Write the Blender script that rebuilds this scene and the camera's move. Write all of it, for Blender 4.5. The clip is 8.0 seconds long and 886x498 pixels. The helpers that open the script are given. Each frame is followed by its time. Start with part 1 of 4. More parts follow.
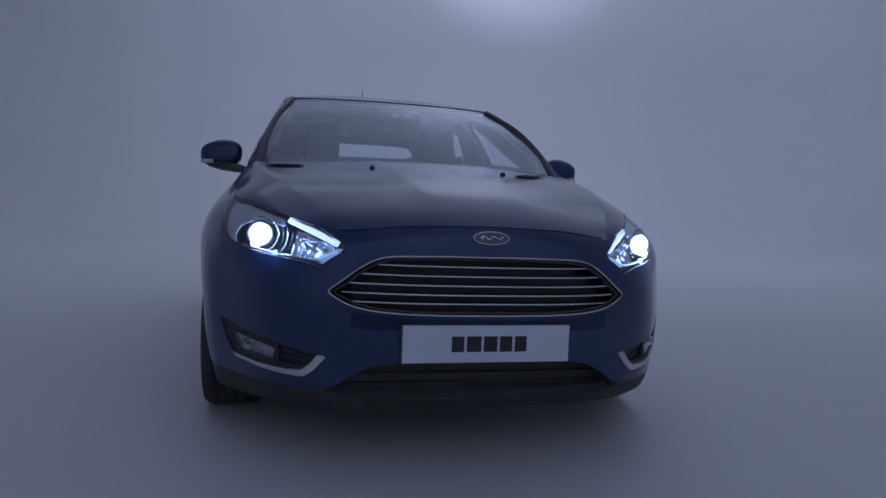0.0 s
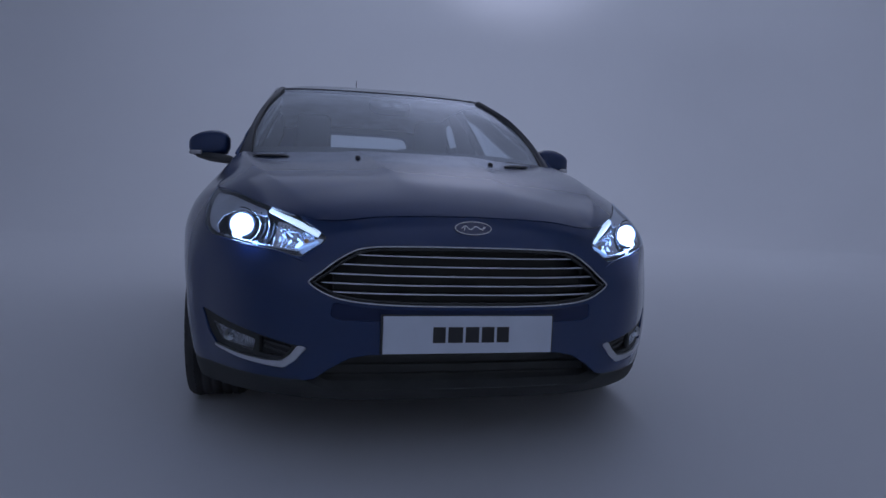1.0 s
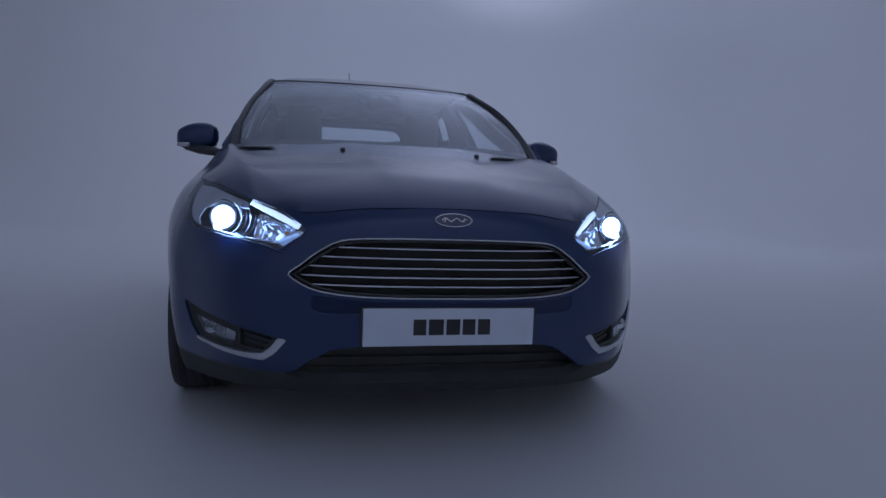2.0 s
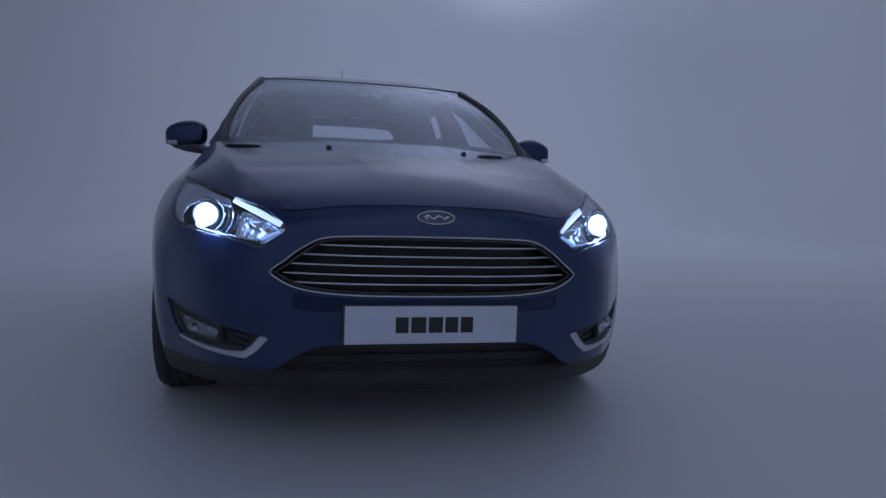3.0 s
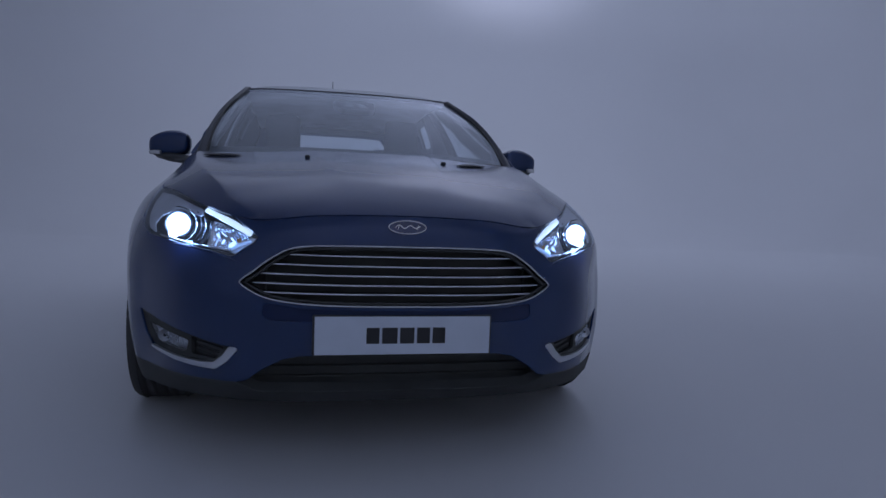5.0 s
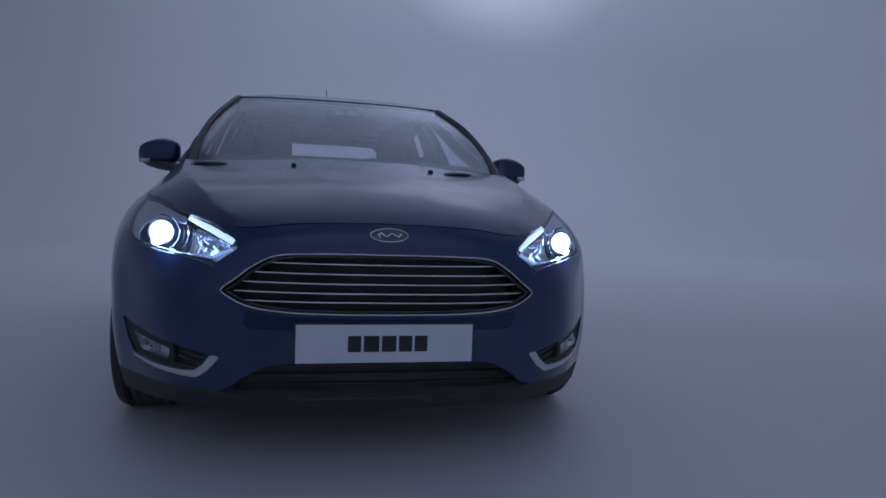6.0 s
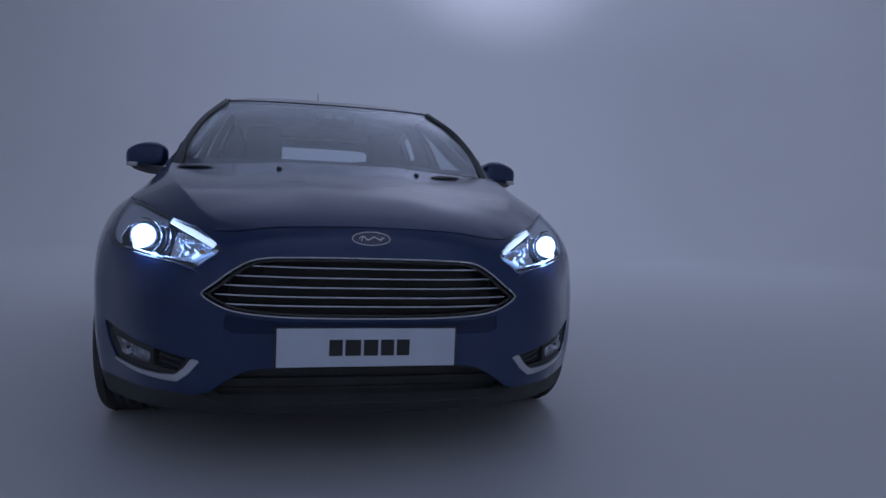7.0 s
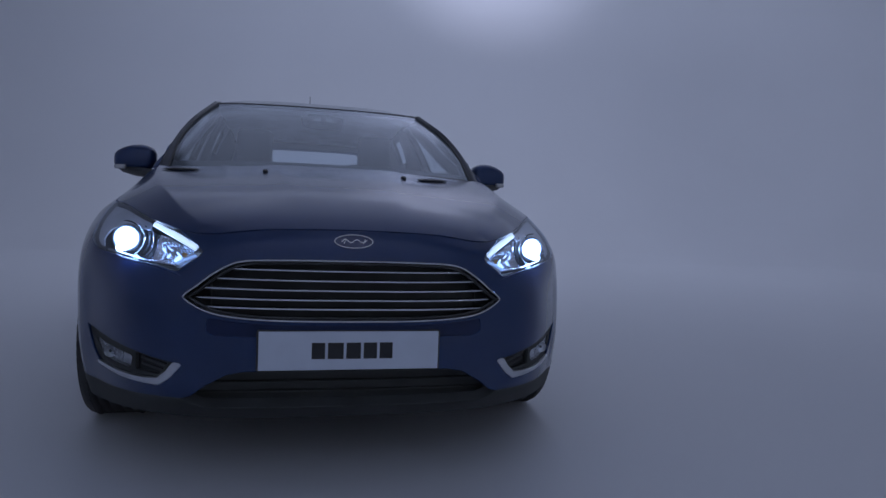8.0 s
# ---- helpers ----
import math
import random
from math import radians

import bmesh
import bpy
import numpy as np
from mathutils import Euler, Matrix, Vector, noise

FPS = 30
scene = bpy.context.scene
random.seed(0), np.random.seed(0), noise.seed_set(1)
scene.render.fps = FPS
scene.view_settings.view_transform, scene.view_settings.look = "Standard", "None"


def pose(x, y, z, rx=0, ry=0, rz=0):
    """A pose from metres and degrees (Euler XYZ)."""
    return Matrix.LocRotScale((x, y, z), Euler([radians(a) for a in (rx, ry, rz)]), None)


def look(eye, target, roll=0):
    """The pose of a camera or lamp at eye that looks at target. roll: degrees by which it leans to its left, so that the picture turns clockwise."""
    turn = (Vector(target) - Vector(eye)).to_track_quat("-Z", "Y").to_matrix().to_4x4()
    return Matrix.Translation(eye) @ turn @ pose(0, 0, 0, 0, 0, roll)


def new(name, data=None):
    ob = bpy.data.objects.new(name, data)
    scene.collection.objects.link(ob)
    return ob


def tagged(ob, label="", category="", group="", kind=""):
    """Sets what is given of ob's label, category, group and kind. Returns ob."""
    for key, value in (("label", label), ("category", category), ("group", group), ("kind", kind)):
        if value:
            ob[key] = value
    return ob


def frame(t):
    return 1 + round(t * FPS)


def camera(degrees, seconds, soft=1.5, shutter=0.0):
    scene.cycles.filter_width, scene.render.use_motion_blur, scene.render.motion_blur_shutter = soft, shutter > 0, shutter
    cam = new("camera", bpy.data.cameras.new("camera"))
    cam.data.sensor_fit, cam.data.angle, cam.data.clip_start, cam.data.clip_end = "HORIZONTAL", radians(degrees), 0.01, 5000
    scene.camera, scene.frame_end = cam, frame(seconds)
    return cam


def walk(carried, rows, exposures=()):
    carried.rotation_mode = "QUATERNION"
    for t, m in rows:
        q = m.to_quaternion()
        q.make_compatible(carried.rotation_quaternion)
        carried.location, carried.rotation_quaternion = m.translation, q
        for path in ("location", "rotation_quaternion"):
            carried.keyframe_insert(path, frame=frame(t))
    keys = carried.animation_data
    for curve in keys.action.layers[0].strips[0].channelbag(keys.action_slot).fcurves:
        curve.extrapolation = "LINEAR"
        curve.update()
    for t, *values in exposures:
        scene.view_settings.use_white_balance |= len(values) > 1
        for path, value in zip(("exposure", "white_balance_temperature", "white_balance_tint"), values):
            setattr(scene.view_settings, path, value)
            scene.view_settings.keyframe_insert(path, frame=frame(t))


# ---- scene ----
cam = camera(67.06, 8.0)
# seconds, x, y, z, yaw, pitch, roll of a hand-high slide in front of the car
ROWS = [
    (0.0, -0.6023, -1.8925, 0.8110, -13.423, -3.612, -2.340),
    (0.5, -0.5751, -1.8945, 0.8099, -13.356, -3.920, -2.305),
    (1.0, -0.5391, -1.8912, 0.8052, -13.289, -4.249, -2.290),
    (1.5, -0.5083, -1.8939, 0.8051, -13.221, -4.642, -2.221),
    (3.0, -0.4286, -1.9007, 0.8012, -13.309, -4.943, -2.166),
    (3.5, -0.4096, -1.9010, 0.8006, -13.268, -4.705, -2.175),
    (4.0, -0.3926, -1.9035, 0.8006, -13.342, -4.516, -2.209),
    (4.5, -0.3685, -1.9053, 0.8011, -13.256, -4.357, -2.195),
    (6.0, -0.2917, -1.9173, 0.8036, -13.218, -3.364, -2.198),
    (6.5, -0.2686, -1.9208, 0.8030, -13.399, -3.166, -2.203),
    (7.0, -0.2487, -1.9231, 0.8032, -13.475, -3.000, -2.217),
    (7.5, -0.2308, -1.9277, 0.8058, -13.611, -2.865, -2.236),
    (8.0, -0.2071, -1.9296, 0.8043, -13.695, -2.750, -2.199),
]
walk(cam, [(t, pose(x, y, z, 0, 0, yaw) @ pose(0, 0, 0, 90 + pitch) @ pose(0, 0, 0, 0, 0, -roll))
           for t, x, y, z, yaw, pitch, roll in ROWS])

# ---- light ----
world = bpy.data.worlds.new("studio_dark")
scene.world = world
world.use_nodes = True
world.node_tree.nodes["Background"].inputs[0].default_value = (0.3, 0.36, 0.55, 1)
world.node_tree.nodes["Background"].inputs[1].default_value = 0.02
scene.view_settings.exposure = 0.0


def area_lamp(name, m, w, h, watts, colour, spread=180):
    d = bpy.data.lights.new(name, "AREA")
    d.shape, d.size, d.size_y, d.energy, d.color, d.spread = "RECTANGLE", w, h, watts, colour, radians(spread)
    ob = new(name, d)
    ob.matrix_world = m
    return ob


COOL = (0.615, 0.70, 0.99)
# a wide overhead silk in six bays, dimmer towards the camera, a row washing the back wall, and a lamp on the upper wall
for y, deep, watts in ((12.9, 3.2, 62), (9.9, 2.8, 49), (7.1, 2.8, 42), (4.3, 2.8, 37), (1.5, 2.8, 22), (-1.3, 2.8, 14)):
    area_lamp("overhead_silk_light", look((3.7, y, 8.6), (3.7, y + 0.01, 0)), 18.2, deep, watts, COOL)
area_lamp("wall_wash_light", look((4.5, 6.0, 9.5), (4.5, 15.0, 4.0)), 15.0, 0.8, 198, COOL)
area_lamp("front_wall_light", look((0.2, -4.5, 8.0), (0.2, -10.0, 6.5)), 18.0, 0.8, 322, COOL)
spot = bpy.data.lights.new("back_spot_light", "SPOT")
spot.energy, spot.color, spot.spot_size, spot.spot_blend, spot.shadow_soft_size = 1250, (0.69, 0.72, 0.98), radians(60), 1.0, 0.3
new("back_spot_light", spot).matrix_world = look((4.5, 7.5, 8.6), (4.95, 15.0, 8.9))
glint = bpy.data.lights.new("front_spot_light", "SPOT")
glint.energy, glint.color, glint.spot_size, glint.shadow_soft_size = 24, (0.95, 0.97, 1.0), radians(40), 0.03
new("front_spot_light", glint).matrix_world = look((4.5, -4.3, 0.95), (0.2, 0, 0.55))


# ---- materials ----
def material(name, colour, rough=0.5, metal=0.0, spec=0.5, coat=0.0, vary=0.15, scale=8.0, bump=0.0, bump_scale=200.0,
             emission=None, strength=0.0, detail=4.0):
    m = bpy.data.materials.new(name)
    m.use_nodes = True
    nt = m.node_tree
    b = nt.nodes["Principled BSDF"]
    co = nt.nodes.new("ShaderNodeTexCoord")
    n1 = nt.nodes.new("ShaderNodeTexNoise")
    n1.inputs["Scale"].default_value, n1.inputs["Detail"].default_value = scale, detail
    nt.links.new(co.outputs["Object"], n1.inputs["Vector"])
    ramp = nt.nodes.new("ShaderNodeValToRGB")
    lo = [max(0.0, c * (1 - vary)) for c in colour]
    hi = [min(1.0, c * (1 + vary)) for c in colour]
    ramp.color_ramp.elements[0].position, ramp.color_ramp.elements[1].position = 0.3, 0.7
    ramp.color_ramp.elements[0].color, ramp.color_ramp.elements[1].color = (*lo, 1), (*hi, 1)
    nt.links.new(n1.outputs["Fac"], ramp.inputs["Fac"])
    nt.links.new(ramp.outputs["Color"], b.inputs["Base Color"])
    r = nt.nodes.new("ShaderNodeMapRange")
    r.inputs["To Min"].default_value, r.inputs["To Max"].default_value = rough * 0.88, min(1.0, rough * 1.12)
    nt.links.new(n1.outputs["Fac"], r.inputs["Value"])
    nt.links.new(r.outputs["Result"], b.inputs["Roughness"])
    b.inputs["Metallic"].default_value, b.inputs["Specular IOR Level"].default_value = metal, spec
    b.inputs["Coat Weight"].default_value, b.inputs["Coat Roughness"].default_value = coat, 0.12
    if bump:
        n2 = nt.nodes.new("ShaderNodeTexNoise")
        n2.inputs["Scale"].default_value = bump_scale
        nt.links.new(co.outputs["Object"], n2.inputs["Vector"])
        bm_node = nt.nodes.new("ShaderNodeBump")
        bm_node.inputs["Strength"].default_value, bm_node.inputs["Distance"].default_value = bump, 0.002
        nt.links.new(n2.outputs["Fac"], bm_node.inputs["Height"])
        nt.links.new(bm_node.outputs["Normal"], b.inputs["Normal"])
    if emission:
        b.inputs["Emission Color"].default_value, b.inputs["Emission Strength"].default_value = (*emission, 1), strength
    return m


def glass_material(name, tint, rough=0.0, base=0.04):
    """A thin pane, alike from both sides: clear through, with a gloss that grows towards grazing angles."""
    m = bpy.data.materials.new(name)
    m.use_nodes = True
    nt = m.node_tree
    nt.nodes.remove(nt.nodes["Principled BSDF"])
    out = nt.nodes["Material Output"]
    tr, gl, mix, lw, po, ma = (nt.nodes.new("ShaderNode" + k) for k in ("BsdfTransparent", "BsdfGlossy", "MixShader", "LayerWeight", "Math", "MapRange"))
    gl.inputs["Color"].default_value = (0.86, 0.92, 1.0, 1)
    tr.inputs["Color"].default_value, gl.inputs["Roughness"].default_value, lw.inputs["Blend"].default_value = (*tint, 1), rough, 0.5
    po.operation, po.inputs[1].default_value = "POWER", 5.0
    ma.inputs["To Min"].default_value, ma.inputs["To Max"].default_value = base * 1.8, 1.0
    nt.links.new(lw.outputs["Facing"], po.inputs[0])
    nt.links.new(po.outputs[0], ma.inputs["Value"])
    nt.links.new(ma.outputs["Result"], mix.inputs[0])
    nt.links.new(tr.outputs[0], mix.inputs[1])
    nt.links.new(gl.outputs[0], mix.inputs[2])
    nt.links.new(mix.outputs[0], out.inputs["Surface"])
    return m


PAINT = material("blue_metallic_paint", (0.0165, 0.041, 0.124), 0.42, 0.35, 0.1, 1.0, 0.25, 900.0)
BLACK = material("black_plastic", (0.050, 0.052, 0.054), 0.5, bump=0.15, bump_scale=900)
GLOSS_BLACK = material("gloss_black", (0.036, 0.038, 0.040), 0.12)
LINER = material("dark_cavity", (0.080, 0.086, 0.084), 0.8)
CHROME = material("chrome", (0.75, 0.77, 0.8), 0.12, 1.0, vary=0.04)
DARK_CHROME = material("grille_chrome", (0.55, 0.57, 0.60), 0.09, 1.0, vary=0.05)
LIP = material("dark_lip_plastic", (0.052, 0.056, 0.056), 0.65, spec=0.3, bump=0.1, bump_scale=900)
# body blue made darker: the recess's shade is put into this colour
RECESS = material("shaded_recess_paint", (0.012, 0.023, 0.072), 0.45, spec=0.3)
SATIN = material("satin_chrome", (0.62, 0.64, 0.68), 0.32, 1.0, vary=0.05)
RUBBER = material("tyre_rubber", (0.050, 0.050, 0.051), 0.8, bump=0.3, bump_scale=300)
ALLOY = material("alloy_rim", (0.4, 0.41, 0.43), 0.3, 0.9)
WHITE = material("white_plate", (0.63, 0.69, 0.79), 0.4, vary=0.05)
INK = material("black_print", (0.022, 0.023, 0.026), 0.45)
CLOTH = material("seat_fabric", (0.040, 0.048, 0.064), 0.9, bump=0.4, bump_scale=400)
LINING = material("headlining_fabric", (0.68, 0.70, 0.74), 0.9, bump=0.3, bump_scale=400)
LINING_GREY = material("dark_grey_pillar_lining", (0.11, 0.12, 0.14), 0.85, bump=0.2, bump_scale=400)
MATT_BLACK = material("matt_black_cover", (0.012, 0.012, 0.014), 0.9, spec=0.05)
TRIM = material("grey_pillar_trim", (0.24, 0.26, 0.29), 0.8, bump=0.2, bump_scale=400)
DASH = material("dashboard_plastic", (0.03, 0.03, 0.033), 0.65, bump=0.3, bump_scale=500)
SILVER = material("lamp_reflector_silver", (0.8, 0.82, 0.85), 0.3, 0.85, vary=0.1, scale=60)
LAMP_SHELL = material("lamp_housing_grey", (0.25, 0.26, 0.29), 0.4, coat=0.4)
# bezel plastic, paled to include the reflection on the lamp cover
BEZEL = material("sheen_grey_bezel", (0.55, 0.57, 0.62), 0.35, coat=0.3)
AMBER = material("amber_reflector", (0.6, 0.28, 0.06), 0.3)
REDLENS = material("red_lamp_lens", (0.25, 0.01, 0.012), 0.15)
MIRROR = material("mirror_silver", (0.85, 0.86, 0.88), 0.03, 1.0, vary=0.01)
LAMP_WHITE = material("xenon_lamp", (0.8, 0.85, 0.95), 0.3, emission=(0.36, 0.58, 1.0), strength=14)
# emission that stands for sparkle on the reflector
LAMP_SPARKLE = material("sparkle_shard", (0.7, 0.78, 0.9), 0.3, emission=(0.26, 0.44, 0.95), strength=3.2, vary=0.3, scale=90)
LAMP_RIM = material("lit_lens_rim", (0.5, 0.6, 0.9), 0.3, emission=(0.25, 0.45, 1.0), strength=0.9)
LAMP_DRL = material("light_strip", (0.8, 0.85, 0.95), 0.3, emission=(0.50, 0.68, 1.0), strength=1.35)
SCREEN = glass_material("windscreen_glass", (0.72, 0.79, 0.86), rough=0.17, base=0.092)
WINDOW = glass_material("window_glass", (0.88, 0.92, 0.95), base=0.05)
LENS = glass_material("lamp_cover_glass", (0.93, 0.95, 0.98), base=0.07)
CYC = material("painted_studio_cove", (0.70, 0.71, 0.73), 0.55, vary=0.012, scale=0.5, bump=0.05, bump_scale=60)


# ---- mesh helpers ----
def mesh_object(name, bm, mat, parent=None, label="", smooth=True):
    me = bpy.data.meshes.new(name)
    bm.to_mesh(me)
    bm.free()
    me.materials.append(mat)
    for p in me.polygons:
        p.use_smooth = smooth
    ob = new(name, me)
    ob.parent = parent
    return tagged(ob, label) if label else ob


part = mesh_object


def spline(P, t, mirror=False):
    """Points on a smooth curve through the control points P (n, ..., 3) at the places t (0 .. n-1)."""
    P = np.asarray(P, float)
    n = len(P)
    first = P[1] * np.array([-1, 1, 1]) if mirror else 2 * P[0] - P[1]
    Q = np.concatenate([first[None], P, (2 * P[-1] - P[-2])[None]])
    t = np.clip(np.asarray(t, float), 0, n - 1)
    i = np.minimum(t.astype(int), n - 2)
    f = (t - i).reshape(t.shape + (1,) * (P.ndim - 1))
    a, b, c, d = Q[i], Q[i + 1], Q[i + 2], Q[i + 3]
    return 0.5 * (2 * b + (c - a) * f + (2 * a - 5 * b + 4 * c - d) * f * f + (3 * b - a - 3 * c + d) * f ** 3)


def chordal(P, t, mirror=False):
    """Like spline, for control points at very uneven distances: no overshoot beside a crease."""
    P = np.asarray(P, float)
    first = P[1] * np.array([-1, 1, 1]) if mirror else 2 * P[0] - P[1]
    Q = np.concatenate([first[None], P, (2 * P[-1] - P[-2])[None]])
    step = Q[1:] - Q[:-1]
    h = np.linalg.norm(step, axis=-1, keepdims=True) + 1e-9
    d = (h[1:] * step[:-1] / h[:-1] + h[:-1] * step[1:] / h[1:]) / (h[:-1] + h[1:])
    t = np.clip(np.asarray(t, float), 0, len(P) - 1)
    i = np.minimum(t.astype(int), len(P) - 2)
    if P.ndim == 3:
        k = np.arange(P.shape[1])
        f, p0, p1, d0, d1, hh = (t - i)[:, None], P[i, k], P[i + 1, k], d[i, k], d[i + 1, k], h[i + 1, k]
    else:
        f, p0, p1, d0, d1, hh = (t - i)[:, None], P[i], P[i + 1], d[i], d[i + 1], h[i + 1]
    return ((2 * f ** 3 - 3 * f ** 2 + 1) * p0 + (f ** 3 - 2 * f ** 2 + f) * d0 * hh
            + (3 * f ** 2 - 2 * f ** 3) * p1 + (f ** 3 - f ** 2) * d1 * hh)


class Surface:
    """A smooth patch over a net of control lines: at(u, v), u along each line, v from line to line."""

    def __init__(self, lines, mirror=True, chord=False):
        self.net, self.mirror = np.array(lines, float), mirror
        self.along = chordal if chord else spline

    def at(self, u, v):
        u, v = np.asarray(u, float), np.asarray(v, float)
        flip = np.where(u < 0, -1.0, 1.0) if self.mirror else np.ones(u.shape)
        L = np.stack([self.along(line, np.abs(u) if self.mirror else u, self.mirror) for line in self.net])
        if self.along is chordal:
            P = chordal(L, v)
            P[:, 0] *= flip
            return P
        n = len(L)
        Q = np.concatenate([(2 * L[0] - L[1])[None], L, (2 * L[-1] - L[-2])[None]])
        v = np.clip(v, 0, n - 1)
        i = np.minimum(v.astype(int), n - 2)
        f, k = (v - i)[:, None], np.arange(len(v))
        a, b, c, d = Q[i, k], Q[i + 1, k], Q[i + 2, k], Q[i + 3, k]
        P = 0.5 * (2 * b + (c - a) * f + (2 * a - 5 * b + 4 * c - d) * f * f + (3 * b - a - 3 * c + d) * f ** 3)
        P[:, 0] *= flip
        return P

    def normal(self, u, v):
        u, v = np.asarray(u, float), np.asarray(v, float)
        e = 1e-3
        nu, nv = len(self.net[0]) - 1, len(self.net) - 1
        du = self.at(np.minimum(u + e, nu), v) - self.at(np.maximum(u - e, -nu if self.mirror else 0), v)
        dv = self.at(u, np.minimum(v + e, nv)) - self.at(u, np.maximum(v - e, 0))
        n = np.cross(du, dv)
        return n / (np.linalg.norm(n, axis=1, keepdims=True) + 1e-12)

    def uv(self, pts, axes=(0, 2), low=0.0, high=6.0):
        """The (u, v) at which two of the coordinates (x and z as a rule) take the given values."""
        pts = np.array(pts, float)
        nu, nv = len(self.net[0]) - 1, len(self.net) - 1
        gu, gv = (g.ravel() for g in np.meshgrid(np.linspace(low, high, 60), np.linspace(0, nv, 60)))
        G = self.at(gu, gv)[:, axes]
        sign = np.where((pts[:, 0] < 0) & (axes[0] == 0), -1.0, 1.0)
        want = pts * np.stack([sign, np.ones(len(pts))], 1)
        k = np.argmin(((G[None] - want[:, None]) ** 2).sum(2), 1)
        w = np.stack([gu[k], gv[k]], 1)
        for _ in range(12):
            e = 1e-4
            p = self.at(w[:, 0], w[:, 1])[:, axes]
            a = (self.at(w[:, 0] + e, w[:, 1])[:, axes] - self.at(w[:, 0] - e, w[:, 1])[:, axes]) / (2 * e)
            b = (self.at(w[:, 0], np.minimum(w[:, 1] + e, nv))[:, axes] - self.at(w[:, 0], np.maximum(w[:, 1] - e, 0))[:, axes]) / (2 * e)
            r = want - p
            det = a[:, 0] * b[:, 1] - a[:, 1] * b[:, 0]
            det = np.where(np.abs(det) < 1e-6, 1e-6, det)
            st = np.stack([(r[:, 0] * b[:, 1] - r[:, 1] * b[:, 0]) / det, (a[:, 0] * r[:, 1] - a[:, 1] * r[:, 0]) / det], 1)
            w = np.clip(w + np.clip(st, -0.5, 0.5), [low, 0], [high, nv])
        return w * np.stack([sign, np.ones(len(pts))], 1)


def inside(poly, pts):
    """Which of pts lie inside the polygon."""
    x, y = pts[:, 0], pts[:, 1]
    got = np.zeros(len(pts), bool)
    q = np.roll(poly, -1, 0)
    for (x0, y0), (x1, y1) in zip(poly, q):
        if y0 != y1:
            got ^= ((y0 > y) != (y1 > y)) & (x < (x1 - x0) * (y - y0) / (y1 - y0) + x0)
    return got


def near(poly, pts, reach):
    """Which of pts lie within reach of the polygon's edges."""
    best = np.full(len(pts), 9e9)
    for a, b in zip(poly, np.roll(poly, -1, 0)):
        d = b - a
        k = np.clip(((pts - a) @ d) / max(d @ d, 1e-12), 0, 1)
        best = np.minimum(best, np.linalg.norm(pts - a - k[:, None] * d, axis=1))
    return best < reach


def dense(poly, step):
    """The polygon with its long edges divided."""
    out = []
    for a, b in zip(poly, np.roll(poly, -1, 0)):
        n = max(1, int(np.ceil(np.linalg.norm(b - a) / step)))
        out += [a + (b - a) * i / n for i in range(n)]
    return np.array(out)


def rounded(points, n=6, closed=True):
    """A smooth closed curve through a few corner points."""
    P = np.array(points, float)
    k = len(P)
    out = []
    for i in range(k):
        a, b, c, d = P[(i - 1) % k], P[i], P[(i + 1) % k], P[(i + 2) % k]
        for f in np.arange(n) / n:
            out.append(0.5 * (2 * b + (c - a) * f + (2 * a - 5 * b + 4 * c - d) * f * f + (3 * b - a - 3 * c + d) * f ** 3))
    return np.array(out)


def fillet(points, r, n=4):
    """A polygon with its corners rounded by r."""
    P = np.array(points, float)
    out = []
    for i in range(len(P)):
        a, b, c = P[i - 1], P[i], P[(i + 1) % len(P)]
        la, lc = np.linalg.norm(a - b), np.linalg.norm(c - b)
        k = min(r, 0.45 * la, 0.45 * lc)
        p, q = b + (a - b) / la * k, b + (c - b) / lc * k
        for f in np.linspace(0, 1, n):
            out.append((1 - f) ** 2 * p + 2 * f * (1 - f) * b + f * f * q)
    return np.array(out)


